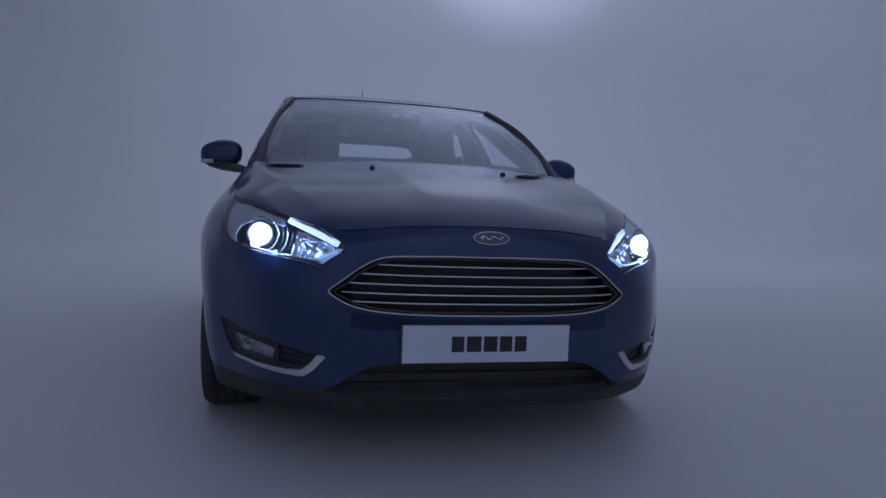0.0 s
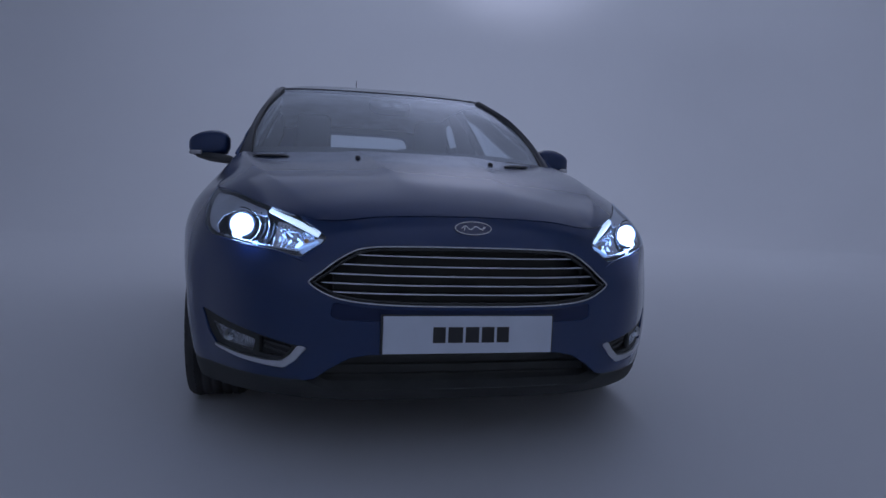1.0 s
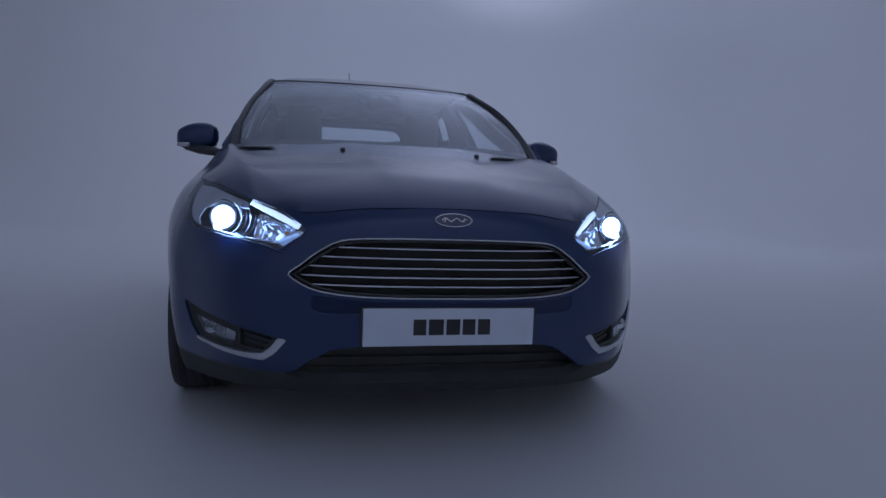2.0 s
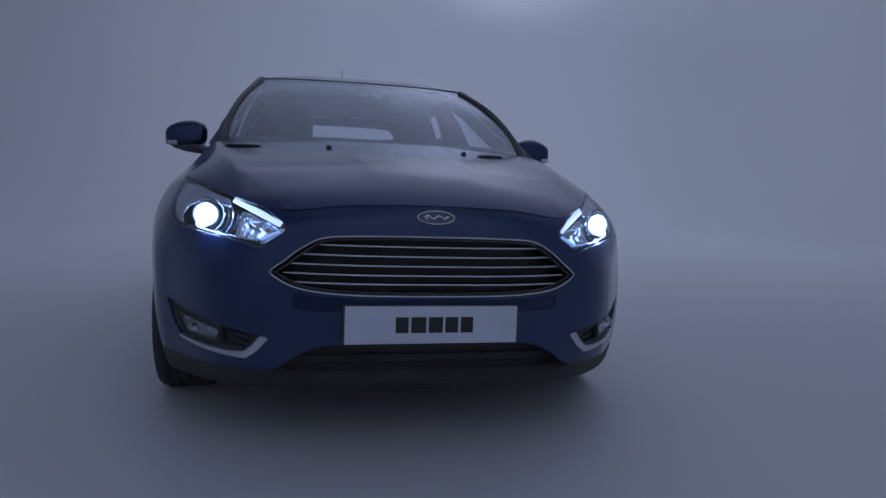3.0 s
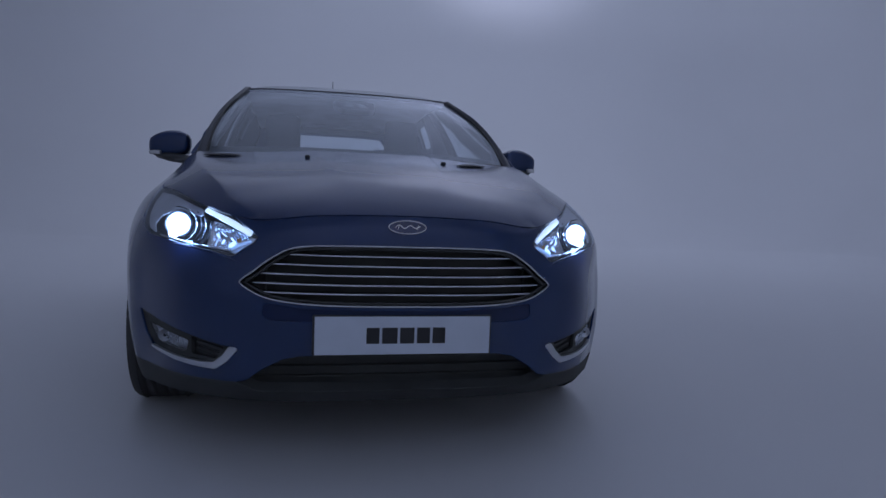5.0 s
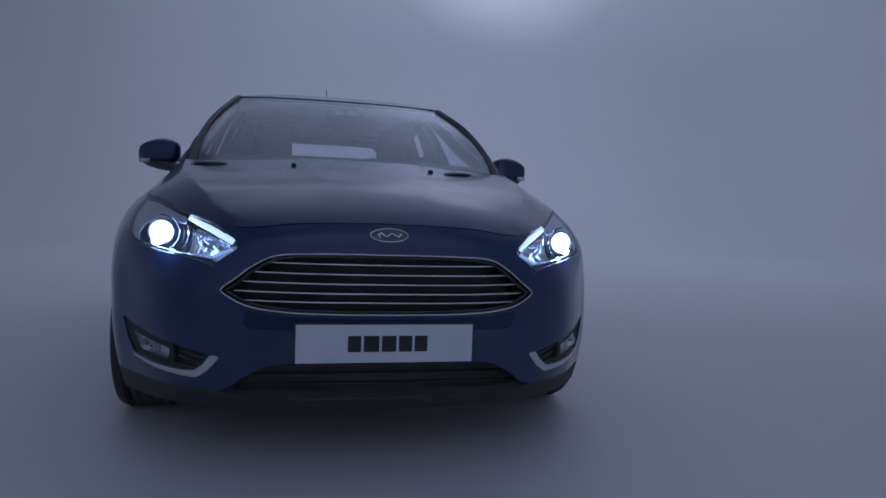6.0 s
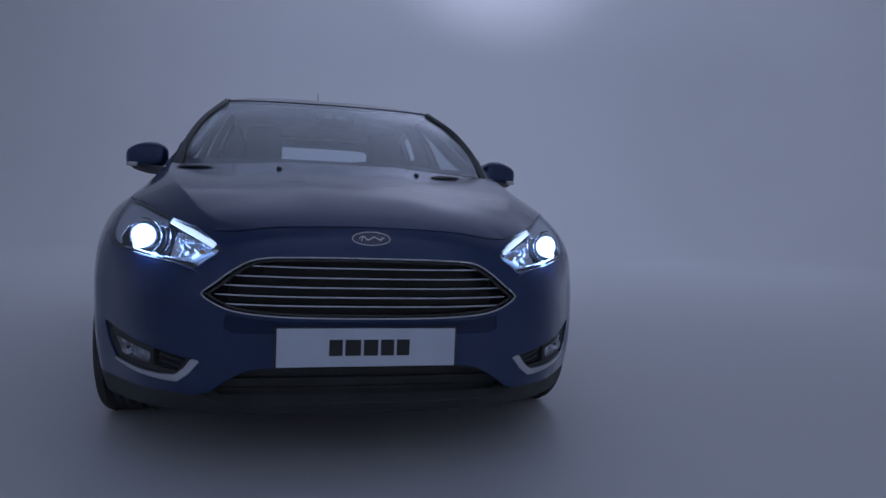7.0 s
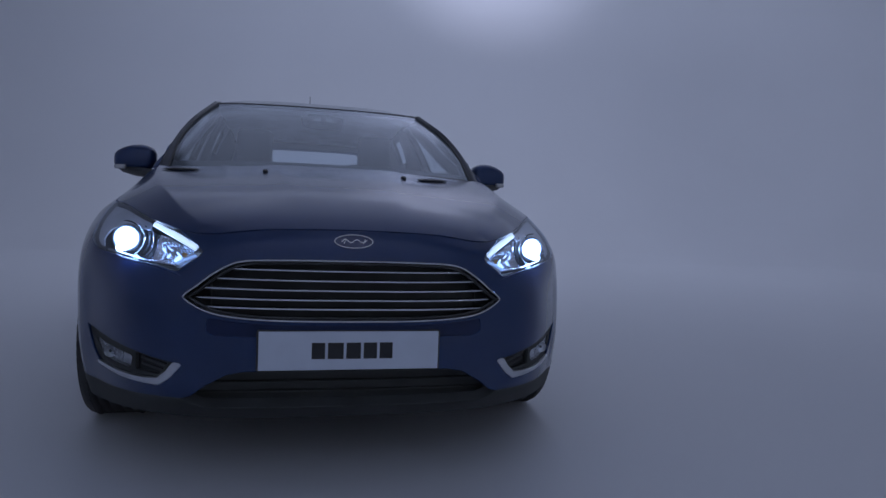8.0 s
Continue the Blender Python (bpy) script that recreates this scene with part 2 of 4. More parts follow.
def panel(name, surf, outline, mat, parent, holes=(), step=(0.08, 0.12), sides=(1,), rim=0.012, edge=0.002, lift=0.0, label="", seam=False):
    """A sheet of a surface inside an outline in (u, v), with holes, a rounded edge and a rim. sides: 1, -1 or both."""
    from mathutils import geometry
    sc = np.array([1 / step[0], 1 / step[1]])
    loops = [dense(np.array(o, float) * sc, 1.0) for o in (outline, *holes)]
    lo, hi = loops[0].min(0), loops[0].max(0)
    gx, gy = np.meshgrid(np.arange(lo[0] + 0.5, hi[0], 1.0), np.arange(lo[1] + 0.5, hi[1], 1.0))
    grid = np.stack([gx.ravel(), gy.ravel()], 1)
    keep = inside(loops[0], grid)
    for h in loops[1:]:
        keep &= ~inside(h, grid)
    for h in loops:
        keep &= ~near(h, grid, 0.45)
    grid = grid[keep]
    pts, edges = [], []
    for h in loops:
        k = len(pts)
        edges += [(k + i, k + (i + 1) % len(h)) for i in range(len(h))]
        pts += list(h)
    pts = np.concatenate([np.array(pts), grid])
    got = geometry.delaunay_2d_cdt([Vector(p) for p in pts], edges, [], 0, 1e-5)
    uv = np.array([tuple(p) for p in got[0]])
    tris = np.array([tuple(f) for f in got[2]])
    cen = uv[tris].mean(1)
    ok = inside(loops[0], cen)
    for h in loops[1:]:
        ok &= ~inside(h, cen)
    tris = tris[ok]
    uv /= sc
    P, N = surf.at(uv[:, 0], uv[:, 1]), surf.normal(uv[:, 0], uv[:, 1])
    P = P + N * lift
    count = {}
    for t in tris:
        for a, b in ((t[0], t[1]), (t[1], t[2]), (t[2], t[0])):
            count[(a, b)] = count.get((a, b), 0) + 1
    border = [(a, b) for a, b in count if (b, a) not in count]
    if seam:
        border = [(a, b) for a, b in border if not (uv[a, 0] < 1e-6 and uv[b, 0] < 1e-6)]
    out = {}
    for a, b in border:
        d = P[b] - P[a]
        for k in (a, b):
            o = np.cross(d, N[k])
            out[k] = out.get(k, 0) + o / (np.linalg.norm(o) + 1e-12)
    V, F, L = [], [], []
    for s in sides:
        m = np.array([s, 1, 1])
        base = len(V)
        V += list(P * m)
        nn = N * m
        for t in tris:
            t = t if s > 0 else t[::-1]
            F.append([base + i for i in t])
            L += [nn[i] for i in t]
        ring = {}
        for k, o in out.items():
            o = o / (np.linalg.norm(o) + 1e-12)
            ring[k] = (len(V), len(V) + 1, o)
            V += [(P[k] + o * edge - N[k] * edge) * m, (P[k] + o * edge - N[k] * (edge + rim)) * m]
        for a, b in border:
            (a1, a2, oa), (b1, b2, ob_) = ring[a], ring[b]
            for quad, nrm in (([base + b, base + a, a1, b1], [N[b], N[a], oa, ob_]), ([b1, a1, a2, b2], [ob_, oa, oa, ob_])):
                nrm = [x * m for x in nrm]
                if s < 0:
                    quad, nrm = quad[::-1], nrm[::-1]
                F.append(quad)
                L += nrm
    me = bpy.data.meshes.new(name)
    me.from_pydata([tuple(p) for p in V], [], F)
    me.materials.append(mat)
    for p in me.polygons:
        p.use_smooth = True
    me.normals_split_custom_set([tuple(n) for n in L])
    ob = new(name, me)
    ob.parent = parent
    return tagged(ob, label) if label else ob


def sweep(bm, path, width, height, up=None, closed=False, taper=None, n=8, power=2.6):
    """A bar of rounded section along a path; up: the section's height direction at each point."""
    P = np.array(path, float)
    rings = []
    for i in range(len(P)):
        a = P[i - 1] if (closed or i) else P[i]
        b = P[(i + 1) % len(P)] if (closed or i < len(P) - 1) else P[i]
        t = (b - a) / (np.linalg.norm(b - a) + 1e-12)
        u = np.array(up[i] if up is not None and np.ndim(up) == 2 else (up if up is not None else (0, 0, 1)), float)
        u = u - t * (u @ t)
        u /= np.linalg.norm(u) + 1e-12
        s = np.cross(t, u)
        k = taper[i] if taper is not None else 1.0
        ring = []
        for j in range(n):
            c, d = math.cos(2 * math.pi * (j + 0.5) / n), math.sin(2 * math.pi * (j + 0.5) / n)
            c, d = (abs(x) ** (2 / power) * (1 if x > 0 else -1) for x in (c, d))
            ring.append(bm.verts.new(P[i] + s * c * width / 2 * k + u * d * height / 2 * k))
        rings.append(ring)
    m = len(rings)
    for i in range(m if closed else m - 1):
        p, q = rings[i], rings[(i + 1) % m]
        for j in range(n):
            bm.faces.new((p[j], p[(j + 1) % n], q[(j + 1) % n], q[j]))
    if not closed:
        bm.faces.new(rings[0][::-1])
        bm.faces.new(rings[-1])
    bmesh.ops.recalc_face_normals(bm, faces=bm.faces[:])
    return bm


def rounded_box(w, d, h, r, at=(0, 0, 0), seg=3):
    bm = bmesh.new()
    bmesh.ops.create_cube(bm, size=1, matrix=Matrix.Translation(at) @ Matrix.Diagonal((w, d, h, 1)))
    bmesh.ops.bevel(bm, geom=bm.edges[:], offset=r, segments=seg, profile=0.5, affect="EDGES")
    return bm


def lathe(profile, n=48, axis=0):
    """Turn a profile of (radius, along) round the x axis."""
    bm = bmesh.new()
    rings = []
    for r, a in profile:
        rings.append([bm.verts.new((a, r * math.cos(2 * math.pi * k / n), r * math.sin(2 * math.pi * k / n))) for k in range(n)])
    for p, q in zip(rings, rings[1:]):
        for k in range(n):
            bm.faces.new((p[k], p[(k + 1) % n], q[(k + 1) % n], q[k]))
    bmesh.ops.recalc_face_normals(bm, faces=bm.faces[:])
    return bm


def thing(name, at, label, category, group=""):
    ob = new(name)
    ob.location = at
    ob.empty_display_size = 0.1
    return tagged(ob, label, category, group)


# ---- the studio ----
def cove():
    """Floor, curved corner and wall of the infinity cove, as one sheet round the car."""
    bm = bmesh.new()
    cx, cy, hx, hy, corner = 2.0, 2.5, 14.0, 12.5, 6.0
    bend = 4.8
    prof = [(0.0, 0.0)] + [(bend * math.sin(a), bend - bend * math.cos(a)) for a in np.linspace(0, math.pi / 2, 24)] + [(bend, 8.0), (bend, 11.5)]
    plan = []
    for q in range(4):
        sx, sy = ((1, 1), (-1, 1), (-1, -1), (1, -1))[q]
        for k in range(12):
            a = math.pi / 2 * (q + k / 11)
            plan.append((cx + sx * (hx - corner), cy + sy * (hy - corner), math.cos(a), math.sin(a)))
    rings = []
    for out, z in prof:
        rings.append([bm.verts.new((px + (corner - bend + out) * c, py + (corner - bend + out) * s, z)) for px, py, c, s in plan])
    bm.faces.new(rings[0])
    for p, q in zip(rings, rings[1:]):
        for k in range(len(plan)):
            bm.faces.new((p[k], p[(k + 1) % len(plan)], q[(k + 1) % len(plan)], q[k]))
    bmesh.ops.recalc_face_normals(bm, faces=bm.faces[:])
    bmesh.ops.reverse_faces(bm, faces=bm.faces[:])
    return mesh_object("backdrop", bm, CYC)


tagged(cove(), "smooth pale grey studio floor curving up into walls", "backdrop", kind="structure")
bm = rounded_box(30, 27, 0.3, 0.02, (2.0, 2.5, 11.65))
tagged(mesh_object("ceiling", bm, material("pale_ceiling_paint", (0.6, 0.61, 0.63), 0.8), smooth=False), "plain pale grey studio ceiling", "ceiling", kind="structure")


# ---- the car's body: rings round the car, from the lip up to the bonnet edge and belt line ----
def ring(front, level, wide, tuck, back):
    """One ring: six stations round the nose, then the flank and the tail. level: heights at four flank stations and the tail."""
    za, zb, zc, zd, ze = level
    xa, xb, xc, xd = wide
    return [*front, (xa, 0.92, za), (xb, 1.38, zb), (xc, 2.25, zc), (xc, 3.05, zc + (zd - zc) * 0.5), (xd, 3.72, zd),
            (xd - 0.10 - tuck, 4.12 + back, ze), (0.42, 4.27 + back, ze), (0.0, 4.31 + back, ze)]


LOW_RINGS = [
    ring([(0, .095, .185), (.25, .10, .185), (.45, .135, .185), (.62, .235, .185), (.745, .38, .18), (.82, .53, .18)],
         (.19, .19, .20, .21, .27), (.855, .868, .872, .86), 0.02, -0.05),
    ring([(0, .035, .26), (.25, .04, .26), (.46, .08, .258), (.625, .185, .255), (.758, .365, .25), (.845, .535, .25)],
         (.27, .27, .28, .30, .36), (.900, .905, .906, .898), 0.0, 0.0),
    ring([(0, .012, .36), (.25, .02, .36), (.475, .082, .358), (.63, .175, .355), (.77, .365, .35), (.859, .53, .35)],
         (.38, .37, .37, .40, .46), (.918, .914, .914, .913), 0.0, 0.02),
    ring([(0, .006, .46), (.25, .014, .46), (.478, .080, .458), (.64, .18, .455), (.783, .38, .455), (.869, .55, .455)],
         (.48, .46, .46, .50, .58), (.924, .918, .916, .918), 0.0, 0.02),
]
HIGH_RINGS = [
    ring([(0, .002, .56), (.25, .016, .56), (.472, .082, .555), (.64, .19, .555), (.785, .395, .56), (.875, .575, .565)],
         (.58, .57, .57, .61, .70), (.925, .919, .917, .919), 0.0, 0.0),
    ring([(0, .008, .655), (.25, .026, .652), (.445, .100, .645), (.623, .216, .65), (.785, .408, .66), (.868, .61, .67)],
         (.69, .70, .71, .75, .82), (.917, .912, .909, .912), 0.0, -0.02),
    ring([(0, .016, .715), (.25, .038, .712), (.442, .115, .69), (.609, .248, .708), (.757, .445, .736), (.832, .64, .755)],
         (.79, .83, .86, .89, .92), (.872, .872, .872, .872), 0.02, -0.06),
    ring([(0, .032, .757), (.25, .062, .750), (.437, .140, .731), (.588, .302, .764), (.712, .530, .806), (.783, .700, .824)],
         (.872, .972, .99, 1.02, 1.03), (.775, .775, .80, .79), 0.06, -0.12),
]
BODY = Surface(LOW_RINGS + HIGH_RINGS)
class Bonnet(Surface):
    """The bonnet between the lamps' upper edges and the windscreen: a crowned middle between two inner creases,
    and a bevel that falls to each lamp outside a long outer crease. u: 0 at the middle, 1 at the side; v: 0 at the front edge, 1 at the rear."""

    def __init__(self):
        self.net, self.mirror = np.zeros((2, 2, 3)), True
        self.edge = BODY.at(np.linspace(0, 7, 400), np.full(400, 7.0))
        front = BODY.at(np.linspace(0, 5, 300), np.full(300, 7.0))
        front[:, 1] += 0.0055
        self.front = front
        miss = front[:, 2] - self.eased(front[:, 0], front[:, 1])
        self.miss = np.convolve(np.pad(miss, 14, "edge"), np.hanning(31)[1:-1] / np.hanning(31).sum(), "valid")

    def crown(self, x, y):
        """Height of the middle part, inside the outer creases."""
        late = 0.96 + 0.22 * np.minimum(x, 0.77) ** 3.4
        k = np.clip((y - 0.3) / (late - 0.3), 0, 1)
        d = np.maximum(y - (late - 0.96) * k * k * (3 - 2 * k) - 0.0375, 0)
        z = 0.758 + 0.162 * d + 0.088 * (1 - np.exp(-d / 0.185))
        drop = 0.006 + 0.036 * np.exp(-(y - 0.1) / 0.5)
        side = x / self.crease(y)
        return z - drop * side ** 1.9 - 0.030 * np.exp(-np.maximum(y - 0.1, 0) / 0.20) * np.minimum(side, 1.1) ** 5

    def crease(self, y):
        return 0.229 + 0.509 * np.sqrt(np.maximum(y, 0.0)) - 0.12 * np.maximum(y - 0.5, 0.0) ** 2

    def inner(self, x, y):
        """Fall outside the inner crease, which is sharp at the rear and fades out towards the nose."""
        t = x - (0.135 + 0.118 * y)
        soft = 0.003 + 0.04 * np.exp(-np.maximum(y - 0.1, 0) / 0.15)
        fade = np.clip((y - 0.06) / 0.25, 0, 1)
        t = 0.5 * (t + np.sqrt(t * t + soft * soft))
        return fade * fade * (3 - 2 * fade) * (0.060 * t + 0.0040 * (1 - np.exp(-t / 0.03)))

    def shape(self, x, y):
        xo = self.crease(y)
        xe, ze = np.interp(y - 0.0055, self.edge[:, 1], self.edge[:, 0]), np.interp(y - 0.0055, self.edge[:, 1], self.edge[:, 2])
        wide = np.maximum(xe - xo, 0.02)
        k = (x - xo) / wide
        k = 0.5 * (k + np.sqrt(k * k + 0.0004 + 0.04 * np.exp(-np.maximum(y - 0.1, 0) / 0.12))) * np.clip((xe - xo + 0.02) / 0.03, 0, 1)
        top = self.crown(xo, y) - self.inner(xo, y)
        xp = np.maximum(x - k * wide, 0)
        return self.crown(xp, y) - self.inner(xp, y) + k * (ze + 0.002 - top)

    def eased(self, x, y):
        """The shape with its creases run out softly towards the nose."""
        s = 0.002 + 0.025 * np.exp(-np.maximum(y - 0.1, 0) / 0.11)
        return sum(w * self.shape(np.abs(x + d * s), y) for d, w in ((-1.5, 0.06), (-1, 0.14), (-0.5, 0.19), (0, 0.22), (0.5, 0.19), (1, 0.14), (1.5, 0.06)))

    def height(self, x, y):
        lift = np.interp(x, self.front[:, 0], self.miss)
        back = np.maximum(y - np.interp(x, self.front[:, 0], self.front[:, 1]), 0)
        return self.eased(x, y) + lift * np.exp(-back / 0.05)

    def at(self, u, v):
        u, v = np.asarray(u, float), np.asarray(v, float)
        flip, a = np.where(u < 0, -1.0, 1.0), np.abs(u)
        front = BODY.at(a * 5, np.full(a.shape, 7.0))
        rear = spline([(0, .96, 0), (.21, .965, 0), (.41, 1.0, 0), (.585, 1.07, 0), (.70, 1.165, 0), (.768, 1.285, 0)], a * 5, True)
        x = front[:, 0] + (rear[:, 0] - front[:, 0]) * v
        y = front[:, 1] + 0.0055 + (rear[:, 1] - front[:, 1]) * v
        return np.stack([flip * x, y, self.height(x, y)], 1)


BONNET = Bonnet()
WINDSCREEN = Surface([
    [(0, .90, .940), (.30, .945, .942), (.55, 1.10, .947), (.701, 1.25, .956)],
    [(0, 1.30, 1.128), (.29, 1.332, 1.128), (.53, 1.39, 1.116), (.690, 1.456, 1.100)],
    [(0, 1.68, 1.288), (.275, 1.70, 1.287), (.495, 1.71, 1.275), (.644, 1.720, 1.247)],
    [(0, 1.975, 1.395), (.26, 1.99, 1.395), (.455, 2.035, 1.396), (.570, 2.085, 1.394)],
])
ROOF = Surface([
    [(0, 1.985, 1.400), (.25, 2.00, 1.400), (.455, 2.045, 1.402), (.572, 2.092, 1.402)],
    [(0, 2.32, 1.468), (.26, 2.32, 1.466), (.465, 2.33, 1.454), (.600, 2.35, 1.430)],
    [(0, 2.70, 1.484), (.27, 2.70, 1.481), (.48, 2.70, 1.469), (.615, 2.70, 1.442)],
    [(0, 3.20, 1.468), (.27, 3.20, 1.465), (.48, 3.20, 1.452), (.612, 3.18, 1.424)],
    [(0, 3.80, 1.400), (.26, 3.79, 1.396), (.45, 3.76, 1.382), (.575, 3.70, 1.355)],
])
# the flank above the belt line, front to back
FLANK = Surface([
    [(.772, 1.30, .978), (.80, 1.80, .986), (.802, 2.30, .994), (.802, 3.05, 1.006), (.775, 3.60, 1.026), (.72, 4.02, 1.04)],
    [(.755, 1.36, 1.02), (.752, 1.84, 1.12), (.755, 2.32, 1.16), (.757, 3.02, 1.17), (.73, 3.52, 1.15), (.70, 3.92, 1.10)],
    [(.742, 1.42, 1.05), (.69, 1.88, 1.225), (.70, 2.34, 1.30), (.705, 2.98, 1.31), (.68, 3.45, 1.27), (.67, 3.82, 1.18)],
    [(.733, 1.45, 1.085), (.632, 1.92, 1.322), (.628, 2.36, 1.418), (.64, 2.94, 1.425), (.62, 3.40, 1.385), (.62, 3.72, 1.30)],
], mirror=False)
TAIL = Surface([
    [(0, 3.81, 1.396), (.33, 3.785, 1.388), (.585, 3.715, 1.350)],
    [(0, 4.00, 1.20), (.34, 3.97, 1.20), (.63, 3.86, 1.18)],
    [(0, 4.16, 1.04), (.35, 4.13, 1.04), (.68, 3.99, 1.04)],
])


# ---- the car ----
car = thing("car", (0, 0, 0), "dark blue metallic hatchback car with lit headlights", "car")


def mirrored(half):
    """The half outline, from the bottom centre round to the top centre, closed over the other side."""
    half = [tuple(p) for p in half]
    return np.array(half + [(-u, v) for u, v in half[::-1] if u > 1e-6])


def arch(yc, zc, r, low, high, a0=-0.35, n=15):
    """A wheel arch as (u, v) points, from its front foot over the top to its rear foot."""
    a = np.linspace(math.pi - a0, a0, n)
    return BODY.uv(np.stack([yc + r * np.cos(a), zc + r * np.sin(a)], 1), (1, 2), low, high)


def flank_line(y, v0, v1, low, high, n=8):
    """A nearly upright joint at the distance y from the nose."""
    out = []
    for v in np.linspace(v0, v1, n):
        us = np.linspace(low, high, 400)
        P = BODY.at(us, np.full(400, v))
        out.append((us[np.argmin(np.abs(P[:, 1] - y))], v))
    return np.array(out)


# outlines in the surface's (u, v)
LIGHT = fillet([(1.90, 5.70), (1.97, 5.30), (2.24, 4.68), (2.9, 4.90), (3.4, 5.0), (3.9, 5.07), (4.26, 5.39), (4.48, 5.86), (4.84, 6.50),
                (5.0, 6.93), (4.4, 6.96), (3.7, 6.96), (3.0, 6.95), (2.47, 6.90), (2.30, 6.73), (2.16, 6.50), (2.03, 6.16)], 0.05)
FOG = fillet([(4.22, 2.73), (3.12, 2.36), (2.09, 2.01), (1.98, 1.95), (2.18, 1.60), (2.40, 1.36), (2.75, 1.38), (3.3, 1.45), (3.82, 1.58), (4.08, 2.02)], 0.10)
GRILLE_XZ = rounded([(0, .668), (.20, .666), (.318, .657), (.385, .624), (.435, .585), (.474, .551), (.440, .523), (.385, .503), (.30, .493), (.18, .489),
                     (0, .488), (-.18, .489), (-.30, .493), (-.385, .503), (-.440, .523), (-.474, .551), (-.435, .585), (-.385, .624), (-.318, .657), (-.20, .666)], 5)
GRILLE = BODY.uv(GRILLE_XZ)
STEP = BODY.uv(fillet([(.405, .495), (.41, .452), (.38, .440), (-.38, .440), (-.41, .452), (-.405, .495), (-.3, .484), (-.18, .4805), (0, .4795), (.18, .4805), (.3, .484)], 0.01, 3))


def grown(poly, k):
    """The outline pushed out by k."""
    P = np.array(poly)
    d = np.roll(P, -1, 0) - np.roll(P, 1, 0)
    d = d / (np.linalg.norm(d, axis=1, keepdims=True) + 1e-12)
    area = np.sum(P[:, 0] * np.roll(P[:, 1], -1) - np.roll(P[:, 0], -1) * P[:, 1])
    n = np.stack([d[:, 1], -d[:, 0]], 1) * (1 if area > 0 else -1)
    return P + n * k


g = grown(LIGHT, 0.035)
low_edge = [p for p in g if p[1] < 5.9 and p[0] < 4.05]
low_edge = sorted(low_edge, key=lambda p: -p[0])
front_arch = arch(.885, .315, .352, 4.5, 7.6)
bumper_half = ([(0, 1.94), (.75, 1.88), (1.2, 1.84), (1.42, 1.74), (1.72, 1.40), (1.95, 1.07), (2.1, .99)]
               + [(u, .99) for u in np.linspace(2.4, 4.8, 9)] + [tuple(p) for p in front_arch[1:4]]
               + [(front_arch[4][0] - 0.01, front_arch[4][1]), (4.75, 4.75)] + [tuple(p) for p in low_edge] + [(1.985, 6.18), (2.115, 6.53), (2.25, 6.77), (2.38, 6.945)] + [(u, 6.86) for u in np.linspace(1.95, 0, 14)])
panel("front_bumper", BODY, mirrored(bumper_half), PAINT, car, [GRILLE, FOG, FOG * [-1, 1], STEP], (0.05, 0.08), rim=0.004, edge=0.003)
# recess in the body colour, with its shade painted in
panel("number_plate_recess", BODY, grown(STEP, 0.004), RECESS, car, step=(0.06, 0.06), rim=0.002, edge=0.001, lift=-0.003, label="body blue recess with shade in its colour")

lip = mirrored([(0, 0.55)] + [(u, 0.55) for u in (1.0, 1.8)] + [(2.12, .96)] + [(u, .965) for u in np.linspace(2.4, 4.78, 9)] + [(4.9, .5), (4.9, 0.02)] + [(u, 0.02) for u in np.linspace(4.4, 0, 12)])
lip = np.array(lip)
panel("front_valance", BODY, lip[::-1], LIP, car, step=(0.1, 0.15), rim=0.03, edge=0.004, label="black plastic lower lip")


def strip_lines(curve, n):
    c = np.array(curve)
    return spline(c, np.linspace(0, len(c) - 1, n))


def lower_grille():
    """Dark duct behind the lower intake, with cross bars."""
    base = part("lower_grille", rounded_box(0.94, 0.02, 0.17, 0.006, (0, 0.17, 0.285)), LINER, car, "black lower air intake")
    for z in (0.255, 0.285, 0.315):
        xs = np.linspace(-0.46, 0.46, 25)
        path = [(x, 0.142 + 0.10 * abs(x) ** 2.2, z) for x in xs]
        part("grille_bar", sweep(bmesh.new(), path, 0.022, 0.007), LINER, base)
    for s in (-1, 1):
        part("duct_side", rounded_box(0.02, 0.10, 0.09, 0.005, (0.455 * s, 0.17, 0.30)), LINER, base)
    return base


lower_grille()


